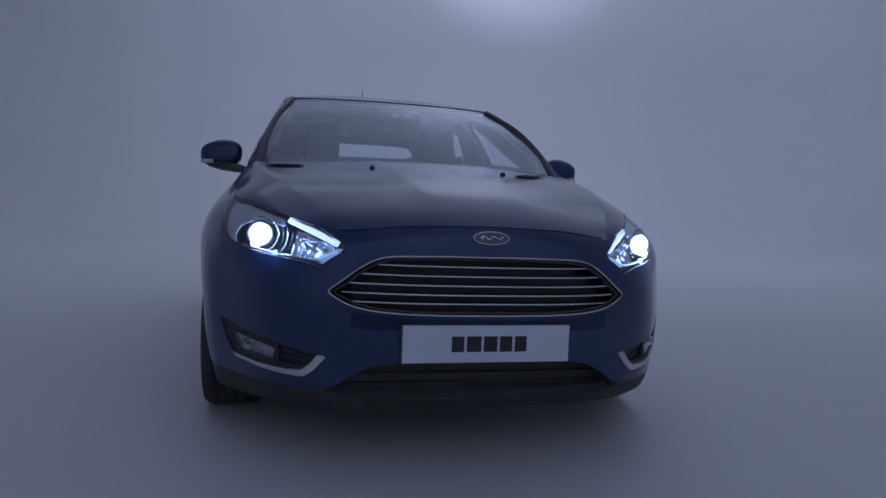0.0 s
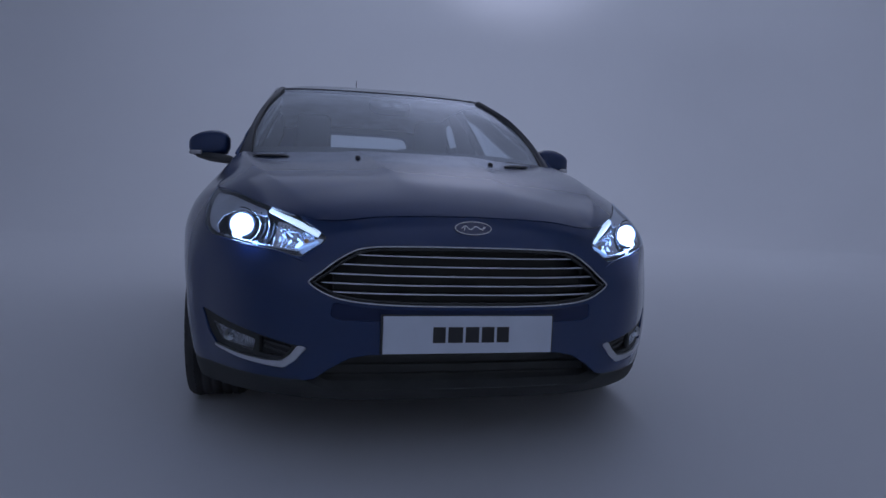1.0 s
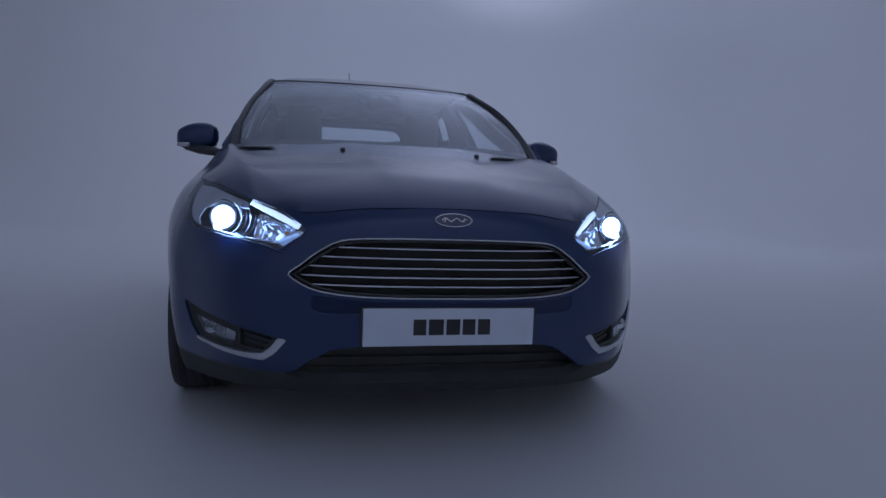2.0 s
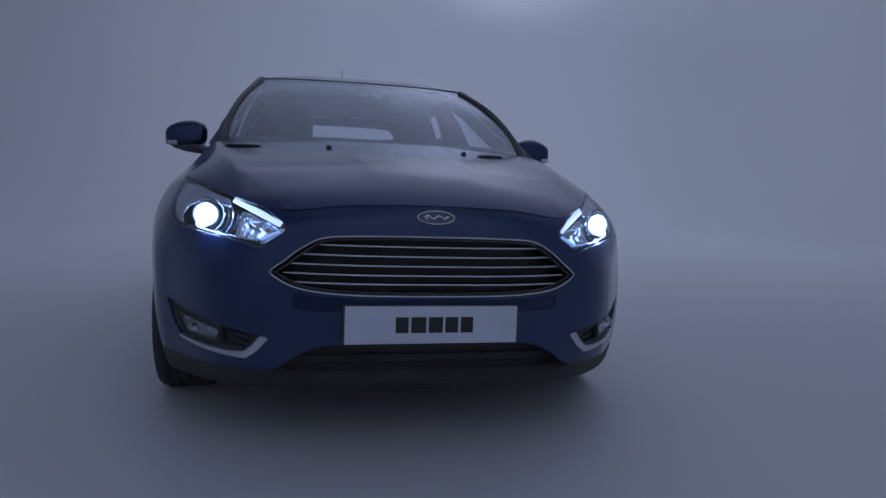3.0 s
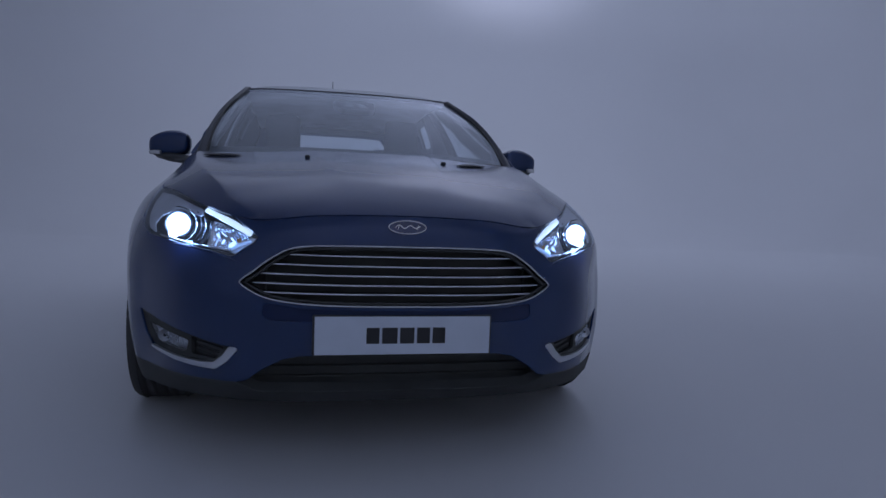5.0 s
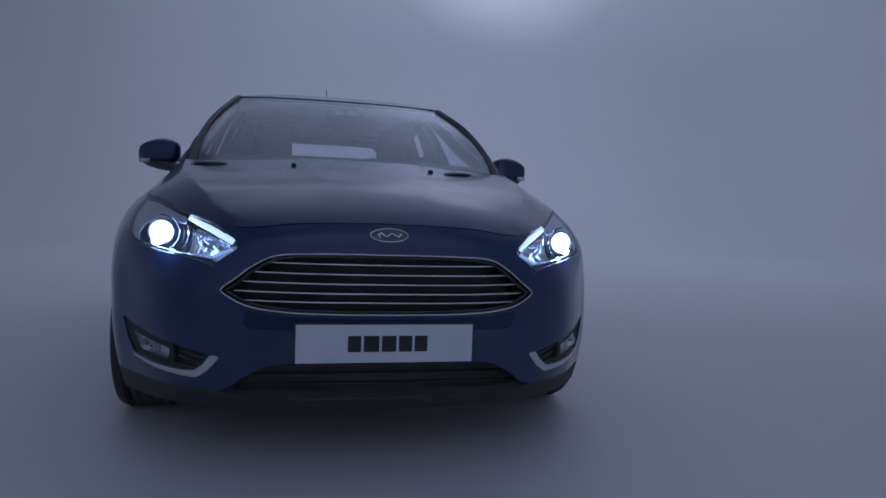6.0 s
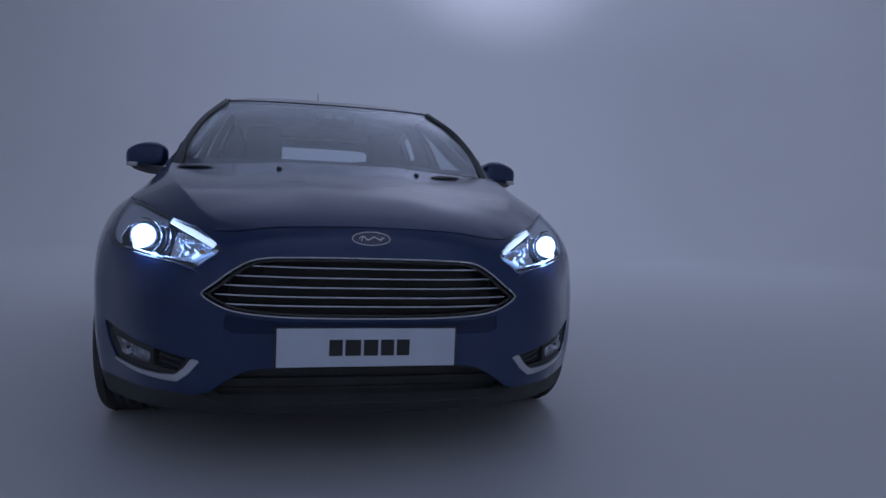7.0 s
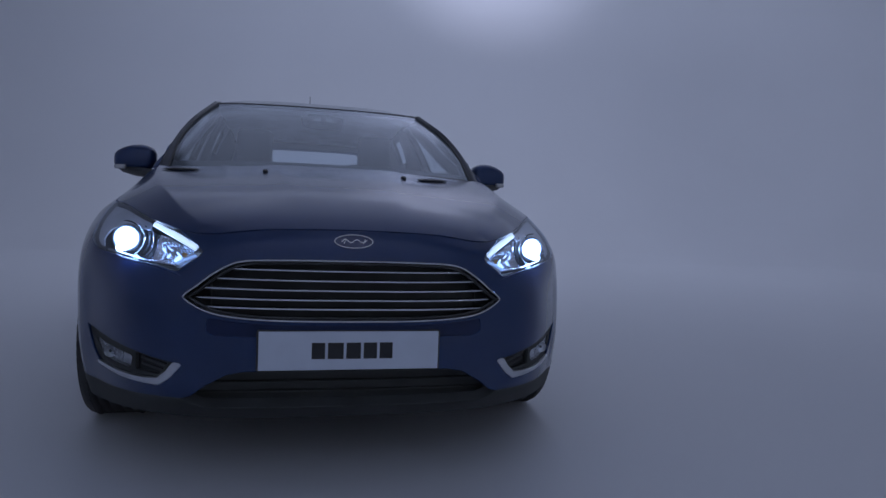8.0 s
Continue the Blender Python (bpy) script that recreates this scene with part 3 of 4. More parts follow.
def grille():
    base = panel("upper_grille", BODY, grown(GRILLE, 0.04), LINER, car, step=(0.1, 0.12), rim=0.004, edge=0.002, lift=-0.062, label="black upper grille with chrome bars")
    uv = BODY.uv(GRILLE_XZ * [0.9925, 1.0] + np.where(GRILLE_XZ[:, 1:] > 0.55, -1, 1) * [[0, 0.003]])
    P, N = BODY.at(uv[:, 0], uv[:, 1]), BODY.normal(uv[:, 0], uv[:, 1])
    part("chrome_frame", sweep(bmesh.new(), P + N * 0.002, 0.0065, 0.012, N, closed=True, n=10), DARK_CHROME, base, "thin chrome surround")
    inner = BODY.uv(GRILLE_XZ * [0.975, 1.0] + np.where(GRILLE_XZ[:, 1:] > 0.55, -1, 1) * [[0, 0.010]])
    P2, N2 = BODY.at(inner[:, 0], inner[:, 1]), BODY.normal(inner[:, 0], inner[:, 1])
    part("inner_frame", sweep(bmesh.new(), P2 - N2 * 0.008, 0.010, 0.02, N2, closed=True), GLOSS_BLACK, base)
    for z, half in ((.6345, .350), (.606, .396), (.578, .428), (.5505, .447), (.5245, .425)):
        xs = np.linspace(-half, half, 41)
        uv = BODY.uv(np.stack([xs, np.full(41, z)], 1))
        Q = BODY.at(uv[:, 0], uv[:, 1]) + np.array([0, 0.012, 0])
        taper = np.clip((half - np.abs(xs)) / 0.05 + 0.45, 0, 1)
        part("grille_slat", sweep(bmesh.new(), Q, 0.022, 0.0078, taper=taper, power=3), DARK_CHROME, base)
        part("slat_backing", sweep(bmesh.new(), Q + np.array([0, 0.03, -0.003]), 0.05, 0.008), GLOSS_BLACK, base)
    for x in np.linspace(-0.4, 0.4, 9):
        h = 0.155 if abs(x) < 0.33 else 0.1
        part("grille_strut", rounded_box(0.006, 0.05, h, 0.002, (x, 0.105 + 0.2 * x * x, 0.572)), LINER, base)


grille()


def badge():
    u, v = BODY.uv([(0.0001, 0.7215)])[0]
    p, n = BODY.at([u], [v])[0], BODY.normal([u], [v])[0]
    up = np.array([0, n[2], -n[1]]) * (1 if -n[1] > 0 else -1)
    a = np.linspace(0, 2 * math.pi, 48, endpoint=False)
    oval = lambda w, h, d: [p + n * d + np.array([math.cos(t) * w / 2, 0, 0]) + up * math.sin(t) * h / 2 for t in a]
    bm = bmesh.new()
    low_ring = [bm.verts.new(q) for q in oval(.112, .040, -0.004)]
    top_ring = [bm.verts.new(q) for q in oval(.108, .037, 0.005)]
    bm.faces.new(top_ring)
    for k in range(48):
        bm.faces.new((low_ring[k], low_ring[(k + 1) % 48], top_ring[(k + 1) % 48], top_ring[k]))
    bmesh.ops.recalc_face_normals(bm, faces=bm.faces[:])
    base = part("badge", bm, material("badge_enamel", (0.015, 0.025, 0.09), 0.2, coat=1.0), car, "blue oval badge with a silver rim", smooth=False)
    part("badge_rim", sweep(bmesh.new(), oval(.110, .039, 0.005), 0.0042, 0.004, n, closed=True), DARK_CHROME, base)
    # an unlettered flourish: a wave and a few short strokes
    wave = [p + n * 0.0065 + np.array([x, 0, 0]) + up * ((0.0045 - 0.03 * x) * math.sin(x * 190) + 0.001) for x in np.linspace(-.036, .038, 60)]
    part("flourish", sweep(bmesh.new(), wave, 0.0034, 0.002, n), CHROME, base)
    for x, h in ((-.026, .016), (.030, .014)):
        stroke = [p + n * 0.0065 + np.array([x + k * 0.003, 0, 0]) + up * (k * h / 2) for k in (-1, 0, 1)]
        part("stroke", sweep(bmesh.new(), stroke, 0.0028, 0.002, n), CHROME, base)


badge()


def number_plate():
    base = part("number_plate", rounded_box(0.52, 0.005, 0.112, 0.002, (0, 0.0025, 0.4065)), WHITE, car, "white show plate with bold dark print", smooth=False)
    part("plate_holder", rounded_box(0.532, 0.014, 0.118, 0.004, (0, 0.0125, 0.4065)), BLACK, base)
    x = -0.112
    for w in (0.046, 0.053, 0.050, 0.047, 0.046):
        part("print_bar", rounded_box(w - 0.008, 0.002, 0.047, 0.0008, (x + w / 2 - 0.004, -0.0008, 0.4065), 1), INK, base, smooth=False)
        x += w


number_plate()


# bonnet, wings, doors
def box_uv(u0, u1, v0, v1, r=0.1):
    return fillet([(u0, v0), (u1, v0), (u1, v1), (u0, v1)], r)


panel("bonnet", BONNET, [(-0.996, 0.0), (0.996, 0.0), (0.996, 1), (-0.996, 1)], PAINT, car, step=(0.014, 0.018), rim=0.02, edge=0.002)
rear_arch = arch(3.533, .315, .352, 8.3, 11.4)
for side in (1, -1):
    over = [tuple(p) for p in front_arch[4:]]
    outer = sorted([p for p in g if p[0] > 3.95 and p[1] > 5.0 and p[1] < 6.97], key=lambda p: -p[1])
    door_edge = flank_line(1.40, .75, 6.97, 6.3, 8.2)
    wing = over + [tuple(p) for p in flank_line(1.40, .3, 6.97, 6.3, 8.2)] + [(u, 6.97) for u in np.linspace(6.7, 5.1, 8)] + [tuple(p) for p in outer] + [(4.77, 4.77)]
    panel("front_wing", BODY, wing[::1], PAINT, car, step=(0.08, 0.12), sides=(side,), rim=0.02)
    for name, y0, y1 in (("front_door", 1.408, 2.40), ("rear_door", 2.408, 3.30)):
        a, b = flank_line(y0, .8, 6.97, 6.3, 9), flank_line(y1, .8, 6.97, 6.5, 10.5)
        if name == "rear_door":
            b = np.array([q for q in b if q[1] > 3.2])
            foot = [tuple(q) for q in rear_arch[:6] if q[1] > 0.8][::1]
        else:
            foot = []
        door = [tuple(a[0])] + foot + [tuple(q) for q in b] + [tuple(q) for q in a[::-1][:-1]]
        d = panel(name, BODY, door, PAINT, car, step=(0.1, 0.12), sides=(side,), rim=0.02)
        hu, hv = flank_line(y1 - 0.16, 6.0, 6.0, 6.5, 10.5, 1)[0]
        p, n = BODY.at([hu], [hv])[0], BODY.normal([hu], [hv])[0]
        path = [(side * (p[0] + o), p[1] + dy, p[2]) for dy, o in ((-.1, 0), (-.085, .03), (0, .036), (.085, .03), (.1, 0))]
        part("door_handle", sweep(bmesh.new(), path, 0.018, 0.028), PAINT, d)
    sill = [tuple(q) for q in flank_line(1.30, .05, .05, 6.3, 8, 1)] + [(u, .05) for u in np.linspace(7.3, 8.9, 9)] + [(u, .76) for u in np.linspace(8.9, 7.3, 9)] + [tuple(q) for q in flank_line(1.30, .76, .76, 6.3, 8, 1)]
    panel("sill", BODY, sill, BLACK, car, step=(0.1, 0.15), sides=(side,), rim=0.03)
    tail_end = 11.35
    quarter = [tuple(q) for q in rear_arch[5:]] + [(u, .3) for u in np.linspace(10.9, tail_end, 3)] + [(tail_end, v) for v in np.linspace(1, 6.97, 8)] + [(u, 6.97) for u in np.linspace(11.0, 9.5, 6)] + [tuple(q) for q in flank_line(3.308, 3.4, 6.9, 8, 10.5)[::-1]]
    panel("rear_wing", BODY, quarter, PAINT, car, step=(0.1, 0.15), sides=(side,), rim=0.02)
    lamp = box_uv(11.37, 12.2, 4.7, 6.2)
    panel("rear_lamp", BODY, lamp, REDLENS, car, step=(0.1, 0.2), sides=(side,), lift=0.004)
panel("rear_bumper", BODY, [(11.37, .1), (13, .1), (13, 3.4), (11.37, 3.4)], PAINT, car, step=(0.1, 0.15), sides=(1, -1), rim=0.02)
panel("tailgate", BODY, [(11.37, 3.43), (13, 3.43), (13, 6.97), (11.37, 6.97)], PAINT, car, step=(0.1, 0.15), sides=(1, -1), rim=0.02)

# greenhouse
def windscreen_pillar(side):
    """A smooth dark pillar between the windscreen's edge and the door frame, with a black seal along the glass."""
    t = np.linspace(0, 5, 26)
    inner = spline(np.array([(.700, 1.25, .955), (.697, 1.318, 1.005), (.686, 1.478, 1.111), (.664, 1.612, 1.192), (.631, 1.780, 1.276), (.566, 2.065, 1.394)]), t)
    outer = spline(np.array([(.756, 1.292, .960), (.737, 1.378, 1.037), (.712, 1.488, 1.120), (.685, 1.61, 1.198), (.646, 1.748, 1.275), (.586, 2.075, 1.399)]), t)
    bm, rings = bmesh.new(), []
    n = np.array([0.45, -0.55, 0.70])
    for a, b in zip(inner, outer):
        front = [a + (b - a) * k + n * (0.012 * math.sin(math.pi * k) ** 0.7) for k in np.linspace(0, 1, 9)]
        rings.append([bm.verts.new(q * [side, 1, 1]) for q in front + [b - n * 0.02, a - n * 0.02]])
    for p, q in zip(rings, rings[1:]):
        for k in range(11):
            bm.faces.new((p[k], p[(k + 1) % 11], q[(k + 1) % 11], q[k]))
    bm.faces.new(rings[0])
    bm.faces.new(rings[-1])
    bmesh.ops.recalc_face_normals(bm, faces=bm.faces[:])
    pillar = part("windscreen_pillar", bm, PILLAR, car, "dark windscreen pillar")
    part("windscreen_seal", sweep(bmesh.new(), (inner + n * 0.004) * [side, 1, 1], 0.009, 0.008, n * [side, 1, 1]), BLACK, pillar)


PILLAR = material("satin_dark_pillar", (0.026, 0.031, 0.048), 0.35)
panel("windscreen", WINDSCREEN, fillet([(-2.98, 0.02), (2.98, 0.02), (2.98, 2.99), (-2.98, 2.99)], 0.1), SCREEN, car, step=(0.12, 0.1), rim=0.004, edge=0.001, label="clear laminated windscreen")
panel("windscreen_border", WINDSCREEN, fillet([(-2.99, 0.0), (2.99, 0.0), (2.99, 3), (-2.99, 3)], 0.1), LINER, car,
      [fillet([(-2.95, 0.42), (2.95, 0.42), (2.95, 2.97), (-2.95, 2.97)], 0.1)], (0.12, 0.1), rim=0.001, edge=0.0005, lift=-0.006)
part("screen_top_seal", sweep(bmesh.new(), WINDSCREEN.at(np.linspace(-2.97, 2.97, 41), np.full(41, 2.995)) + np.array([0, 0, 0.001]), 0.008, 0.006, (0, -0.5, 0.85)), BLACK, car)
panel("roof", ROOF, fillet([(-3, 0.02), (3, 0.02), (3, 4), (-3, 4)], 0.05), PAINT, car, step=(0.12, 0.1), rim=0.02)
panel("headlining", ROOF, fillet([(-2.95, 0.03), (2.95, 0.03), (2.95, 3.95), (-2.95, 3.95)], 0.05), LINING, car, step=(0.2, 0.2), rim=0.01, lift=-0.024)
panel("rear_window", TAIL, fillet([(-1.6, 0.15), (1.6, 0.15), (1.7, 1.7), (-1.7, 1.7)], 0.15), WINDOW, car, step=(0.12, 0.12), rim=0.004, edge=0.001)
panel("tailgate_frame", TAIL, [(-2, 0), (2, 0), (2, 2), (-2, 2)], PAINT, car, [fillet([(-1.30, 0.29), (1.30, 0.29), (1.46, 0.50), (1.48, 1.5), (-1.48, 1.5), (-1.46, 0.50)], 0.08)], (0.12, 0.12), rim=0.03, lift=-0.01)
for side in (1, -1):
    glass_front = fillet([(0.72, 0.30), (2.22, 0.18), (2.60, 2.5), (1.9, 2.55), (1.2, 1.9), (0.66, 0.75)], 0.12)
    glass_rear = fillet([(2.56, 0.18), (3.68, 0.2), (3.66, 2.6), (2.92, 2.6)], 0.15)
    glass_small = fillet([(3.84, 0.3), (4.35, 0.9), (4.15, 2.3), (3.82, 2.6)], 0.2)
    panel("door_corner", FLANK, [(0, 0), (0.46, 0), (0.40, 3), (0, 3)], PAINT, car, step=(0.08, 0.12), sides=(side,), rim=0.012)
    panel("window_frame", FLANK, [(0.47, 0), (5, 0), (5, 3), (0.41, 3)], GLOSS_BLACK, car, [glass_front, glass_rear, glass_small], (0.1, 0.12), (side,), rim=0.012)
    for name, outline in (("front_side_window", glass_front), ("rear_side_window", glass_rear), ("quarter_window", glass_small)):
        panel(name, FLANK, outline, WINDOW, car, step=(0.1, 0.15), sides=(side,), rim=0.003, edge=0.001, lift=-0.006)
    panel("pillar_lining", FLANK, [(2.28, 0), (3.0, 0), (2.98, 3), (2.62, 3)], LINING_GREY, car, step=(0.1, 0.15), sides=(side,), rim=0.01, lift=-0.045)
    panel("pillar_lining", FLANK, [(3.06, 0), (5, 0), (5, 3), (3.54, 3), (3.46, 1.35), (3.08, 1.3)], LINING_GREY, car, step=(0.1, 0.15), sides=(side,), rim=0.01, lift=-0.045)
    panel("pillar_trim", FLANK, [(0.05, 0.1), (0.70, 0.12), (0.74, 0.50), (1.38, 1.26), (2.12, 2.40), (2.2, 2.95), (0.9, 2.95), (0.05, 2.5)], TRIM, car, step=(0.1, 0.15), sides=(side,), rim=0.01, lift=-0.05)
    windscreen_pillar(side)
    rail = strip_lines([(.592, 2.10, 1.392), (.607, 2.40, 1.430), (.628, 2.75, 1.444), (.625, 3.15, 1.428), (.60, 3.55, 1.378), (.60, 3.80, 1.30), (.665, 4.02, 1.06)], 34)
    part("roof_pillar", sweep(bmesh.new(), rail * [side, 1, 1], 0.040, 0.028, (0.6 * side, -0.3, 1.0), n=16, power=2.0, taper=np.clip(np.linspace(0.25, 6, 34), 0, 1)), PAINT, car)
    ditch = strip_lines([(.560, 2.115, 1.410), (.586, 2.36, 1.438), (.60, 2.70, 1.452), (.597, 3.18, 1.434), (.562, 3.68, 1.366)], 26)
    part("roof_strip", sweep(bmesh.new(), ditch * [side, 1, 1], 0.018, 0.012, taper=np.clip(np.linspace(0.1, 5, 26), 0, 1)), BLACK, car)


# wheels
def tyre_mesh(side):
    r, w = 0.317, 0.215
    prof = [(0.215, -0.095), (0.232, -0.103), (0.27, -0.1075), (0.298, -0.104), (0.312, -0.094), (0.317, -0.078)]
    grooves = []
    for c in (-0.05, -0.018, 0.018, 0.05):
        grooves += [(0.317, c - 0.0055), (0.3135, c - 0.004), (0.3135, c + 0.004), (0.317, c + 0.0055)]
    prof = prof + grooves + [(r_, -a) for r_, a in prof[::-1]]
    return lathe(prof, 72)


def tyre_blocks(shoulder, n=64):
    """Shoulder sipes, as small raised lugs round both shoulders."""
    bm = bmesh.new()
    for k in range(n):
        a = 2 * math.pi * k / n
        for s in (shoulder,):
            m = Matrix.Rotation(a, 4, "X") @ Matrix.Translation((s * 0.086, 0, 0.3085)) @ Matrix.Rotation(s * 0.5, 4, "Y") @ Matrix.Diagonal((0.036, 0.024, 0.008, 1))
            bmesh.ops.create_cube(bm, size=1, matrix=m)
    return bm


def rim_mesh(side):
    bm = lathe([(0.215, -0.09), (0.205, -0.085), (0.198, 0.0), (0.205, 0.085), (0.217, 0.096), (0.217, 0.088), (0.2, 0.07)], 48)
    for k in range(10):
        a = 2 * math.pi * (k // 2 + (0.14 if k % 2 else -0.14)) / 5
        path = [(0.062, 0.03 * math.sin(a), 0.03 * math.cos(a)), (0.072, 0.12 * math.sin(a), 0.12 * math.cos(a)), (0.078, 0.205 * math.sin(a), 0.205 * math.cos(a))]
        sweep(bm, path, 0.03, 0.022, (1, 0, 0))
    hub = lathe([(0.0, 0.08), (0.03, 0.08), (0.05, 0.066), (0.055, 0.02)], 24)
    me = bpy.data.meshes.new("tmp")
    hub.to_mesh(me)
    hub.free()
    bm.from_mesh(me)
    bpy.data.meshes.remove(me)
    return bm


for y in (0.885, 3.533):
    for side in (1, -1):
        tyre = part("wheel", tyre_mesh(side), RUBBER, car, "black tyre on an alloy rim")
        tyre.matrix_basis = pose(0.777 * side, y, 0.317, 0, 0, 0 if side > 0 else 180)
        for shoulder in (-1, 1):
            tagged(part("tread", tyre_blocks(shoulder), RUBBER, tyre, smooth=False), kind="stuff")
        part("rim", rim_mesh(side), ALLOY, tyre)
        part("brake_disc", lathe([(0.0, 0.0), (0.14, 0.0), (0.14, 0.02), (0.0, 0.02)], 32), ALLOY, tyre)
        liner = bmesh.new()
        pts = [(side * 0.62, y + 0.36 * math.cos(a), 0.315 + 0.36 * math.sin(a)) for a in np.linspace(-0.4, math.pi + 0.4, 30)]
        sweep(liner, pts, 0.36, 0.004, [(0, math.cos(a), math.sin(a)) for a in np.linspace(-0.4, math.pi + 0.4, 30)], n=8, power=8)
        part("arch_liner", liner, LINER, car)

# underside and inner structure, hidden but for shade and gaps
part("floor_pan", rounded_box(1.30, 3.7, 0.06, 0.02, (0, 2.3, 0.215)), LINER, car)
part("engine_bay", rounded_box(0.84, 0.80, 0.36, 0.04, (0, 0.62, 0.46)), LINER, car)
part("bulkhead", rounded_box(1.36, 0.04, 0.66, 0.02, (0, 1.20, 0.58)), LINER, car)
part("cowl", rounded_box(1.10, 0.26, 0.02, 0.008, (0, 1.12, 0.895)), BLACK, car)


# cabin
def seat(x, y):
    s = part("front_seat", rounded_box(0.50, 0.14, 0.62, 0.06, (x, y + 0.10, 0.78)), CLOTH, car, "dark fabric front seat")
    s2 = part("headrest", rounded_box(0.215, 0.10, 0.24, 0.035, (x * 0.935, y + 0.14, 1.19)), CLOTH, s)
    part("seat_cushion", rounded_box(0.50, 0.52, 0.14, 0.05, (x, y - 0.2, 0.48)), CLOTH, s)
    for dx in (-0.06, 0.06):
        part("headrest_post", sweep(bmesh.new(), [(x + dx, y + 0.15, 1.06), (x + dx, y + 0.17, 1.15)], 0.012, 0.012), CHROME, s)


seat(0.405, 2.36)
seat(-0.405, 2.36)
rear = part("rear_seat", rounded_box(1.24, 0.14, 0.60, 0.06, (0, 3.06, 0.80)), CLOTH, car, "dark fabric rear bench")
for x in (-0.38, 0.38):
    part("headrest", rounded_box(0.25, 0.09, 0.14, 0.04, (x, 3.12, 1.10)), CLOTH, rear)
dash = rounded_box(1.30, 0.50, 0.16, 0.06, (0, 1.47, 0.885))
part("rear_header", rounded_box(1.12, 0.10, 0.05, 0.015, (0, 3.70, 1.392)), LINING, car)
part("dashboard", dash, DASH, car, "dark moulded dashboard")


def mirror_pod():
    """The camera and rain-sensor cover at the top of the windscreen, with the inside mirror."""
    pod = panel("sensor_cover", WINDSCREEN, fillet([(-.25, 1.94), (.25, 1.94), (.36, 2.08), (.40, 2.42), (-.40, 2.42), (-.36, 2.08)], 0.05), MATT_BLACK, car, step=(0.06, 0.06), rim=0.03, edge=0.004, lift=-0.012, label="dark sensor cover behind the glass")
    for k in (-1, 1):
        panel("sensor_window", WINDSCREEN, fillet([(0.05, 2.02), (0.24, 2.02), (0.15, 2.26), (0.05, 2.26)], 0.03), PILLAR, pod, step=(0.04, 0.04), sides=(k,), rim=0.002, edge=0.0005, lift=-0.009)
    part("inside_mirror", rounded_box(0.16, 0.03, 0.05, 0.014, (0.0, 1.90, 1.322)), GLOSS_BLACK, pod)


mirror_pod()
part("aerial", sweep(bmesh.new(), [(0, 3.62, 1.42), (0, 3.66, 1.50), (0, 3.72, 1.66), (0, 3.75, 1.75)], 0.007, 0.007, (0, 1, 0), taper=[1.6, 1.2, 1, 0.8]), BLACK, car, "short black roof aerial")


# door mirrors
def door_mirror(side):
    xs = np.linspace(0, 1, 22)
    rows = []
    for k in xs:
        # from the inner end to the outer
        zc = 1.045 - 0.012 * k
        end = (1 - abs(2 * k - 1) ** 5) ** 0.5
        hz = (0.055 + 0.012 * math.sin(math.pi * k)) * (0.45 + 0.55 * end)
        hy = (0.075 - 0.02 * k) * (0.35 + 0.65 * end)
        rows.append((0.822 + 0.203 * k, 1.69 + 0.05 * k, zc, hy, hz))
    bm = bmesh.new()
    rings = []
    for x, y, z, hy, hz in rows:
        ringv = []
        slope = 1 - 0.30 * max(0.0, (x - 0.90) / 0.125) ** 2 - 0.10 * max(0.0, (0.87 - x) / 0.05)
        for j in range(24):
            a = 2 * math.pi * j / 24
            c, d = math.cos(a), math.sin(a)
            c, d = (abs(q) ** (2 / 3.2) * (1 if q > 0 else -1) for q in (c, d))
            ringv.append(bm.verts.new((side * x, y + c * hy, z + d * hz * (slope if d > 0 else 1))))
        rings.append(ringv)
    for p, q in zip(rings, rings[1:]):
        for j in range(24):
            bm.faces.new((p[j], p[(j + 1) % 24], q[(j + 1) % 24], q[j]))
    bm.faces.new(rings[0][::-1])
    bm.faces.new(rings[-1])
    bmesh.ops.recalc_face_normals(bm, faces=bm.faces[:])
    m = part("door_mirror", bm, PAINT, car, "blue door mirror with a side indicator")
    path = [(side * x, y, z) for x, y, z in ((.79, 1.55, .950), (.84, 1.62, .962), (.90, 1.68, .972), (.97, 1.72, .983))]
    part("mirror_foot", sweep(bmesh.new(), path, 0.10, 0.048, taper=[0.55, 0.9, 1.0, 0.7], n=12), BLACK, m)
    path = [(side * x, y, z) for x, y, z in ((.958, 1.646, .991), (.985, 1.660, .992), (1.006, 1.688, .993), (1.016, 1.725, .995))]
    part("side_indicator", sweep(bmesh.new(), path, 0.018, 0.022), material("clear_indicator", (0.6, 0.6, 0.62), 0.2), m, "clear indicator strip")
    part("mirror_glass", rounded_box(0.16, 0.004, 0.09, 0.0015, (side * 0.92, 1.785, 1.04)), MIRROR, m)


door_mirror(1)
door_mirror(-1)


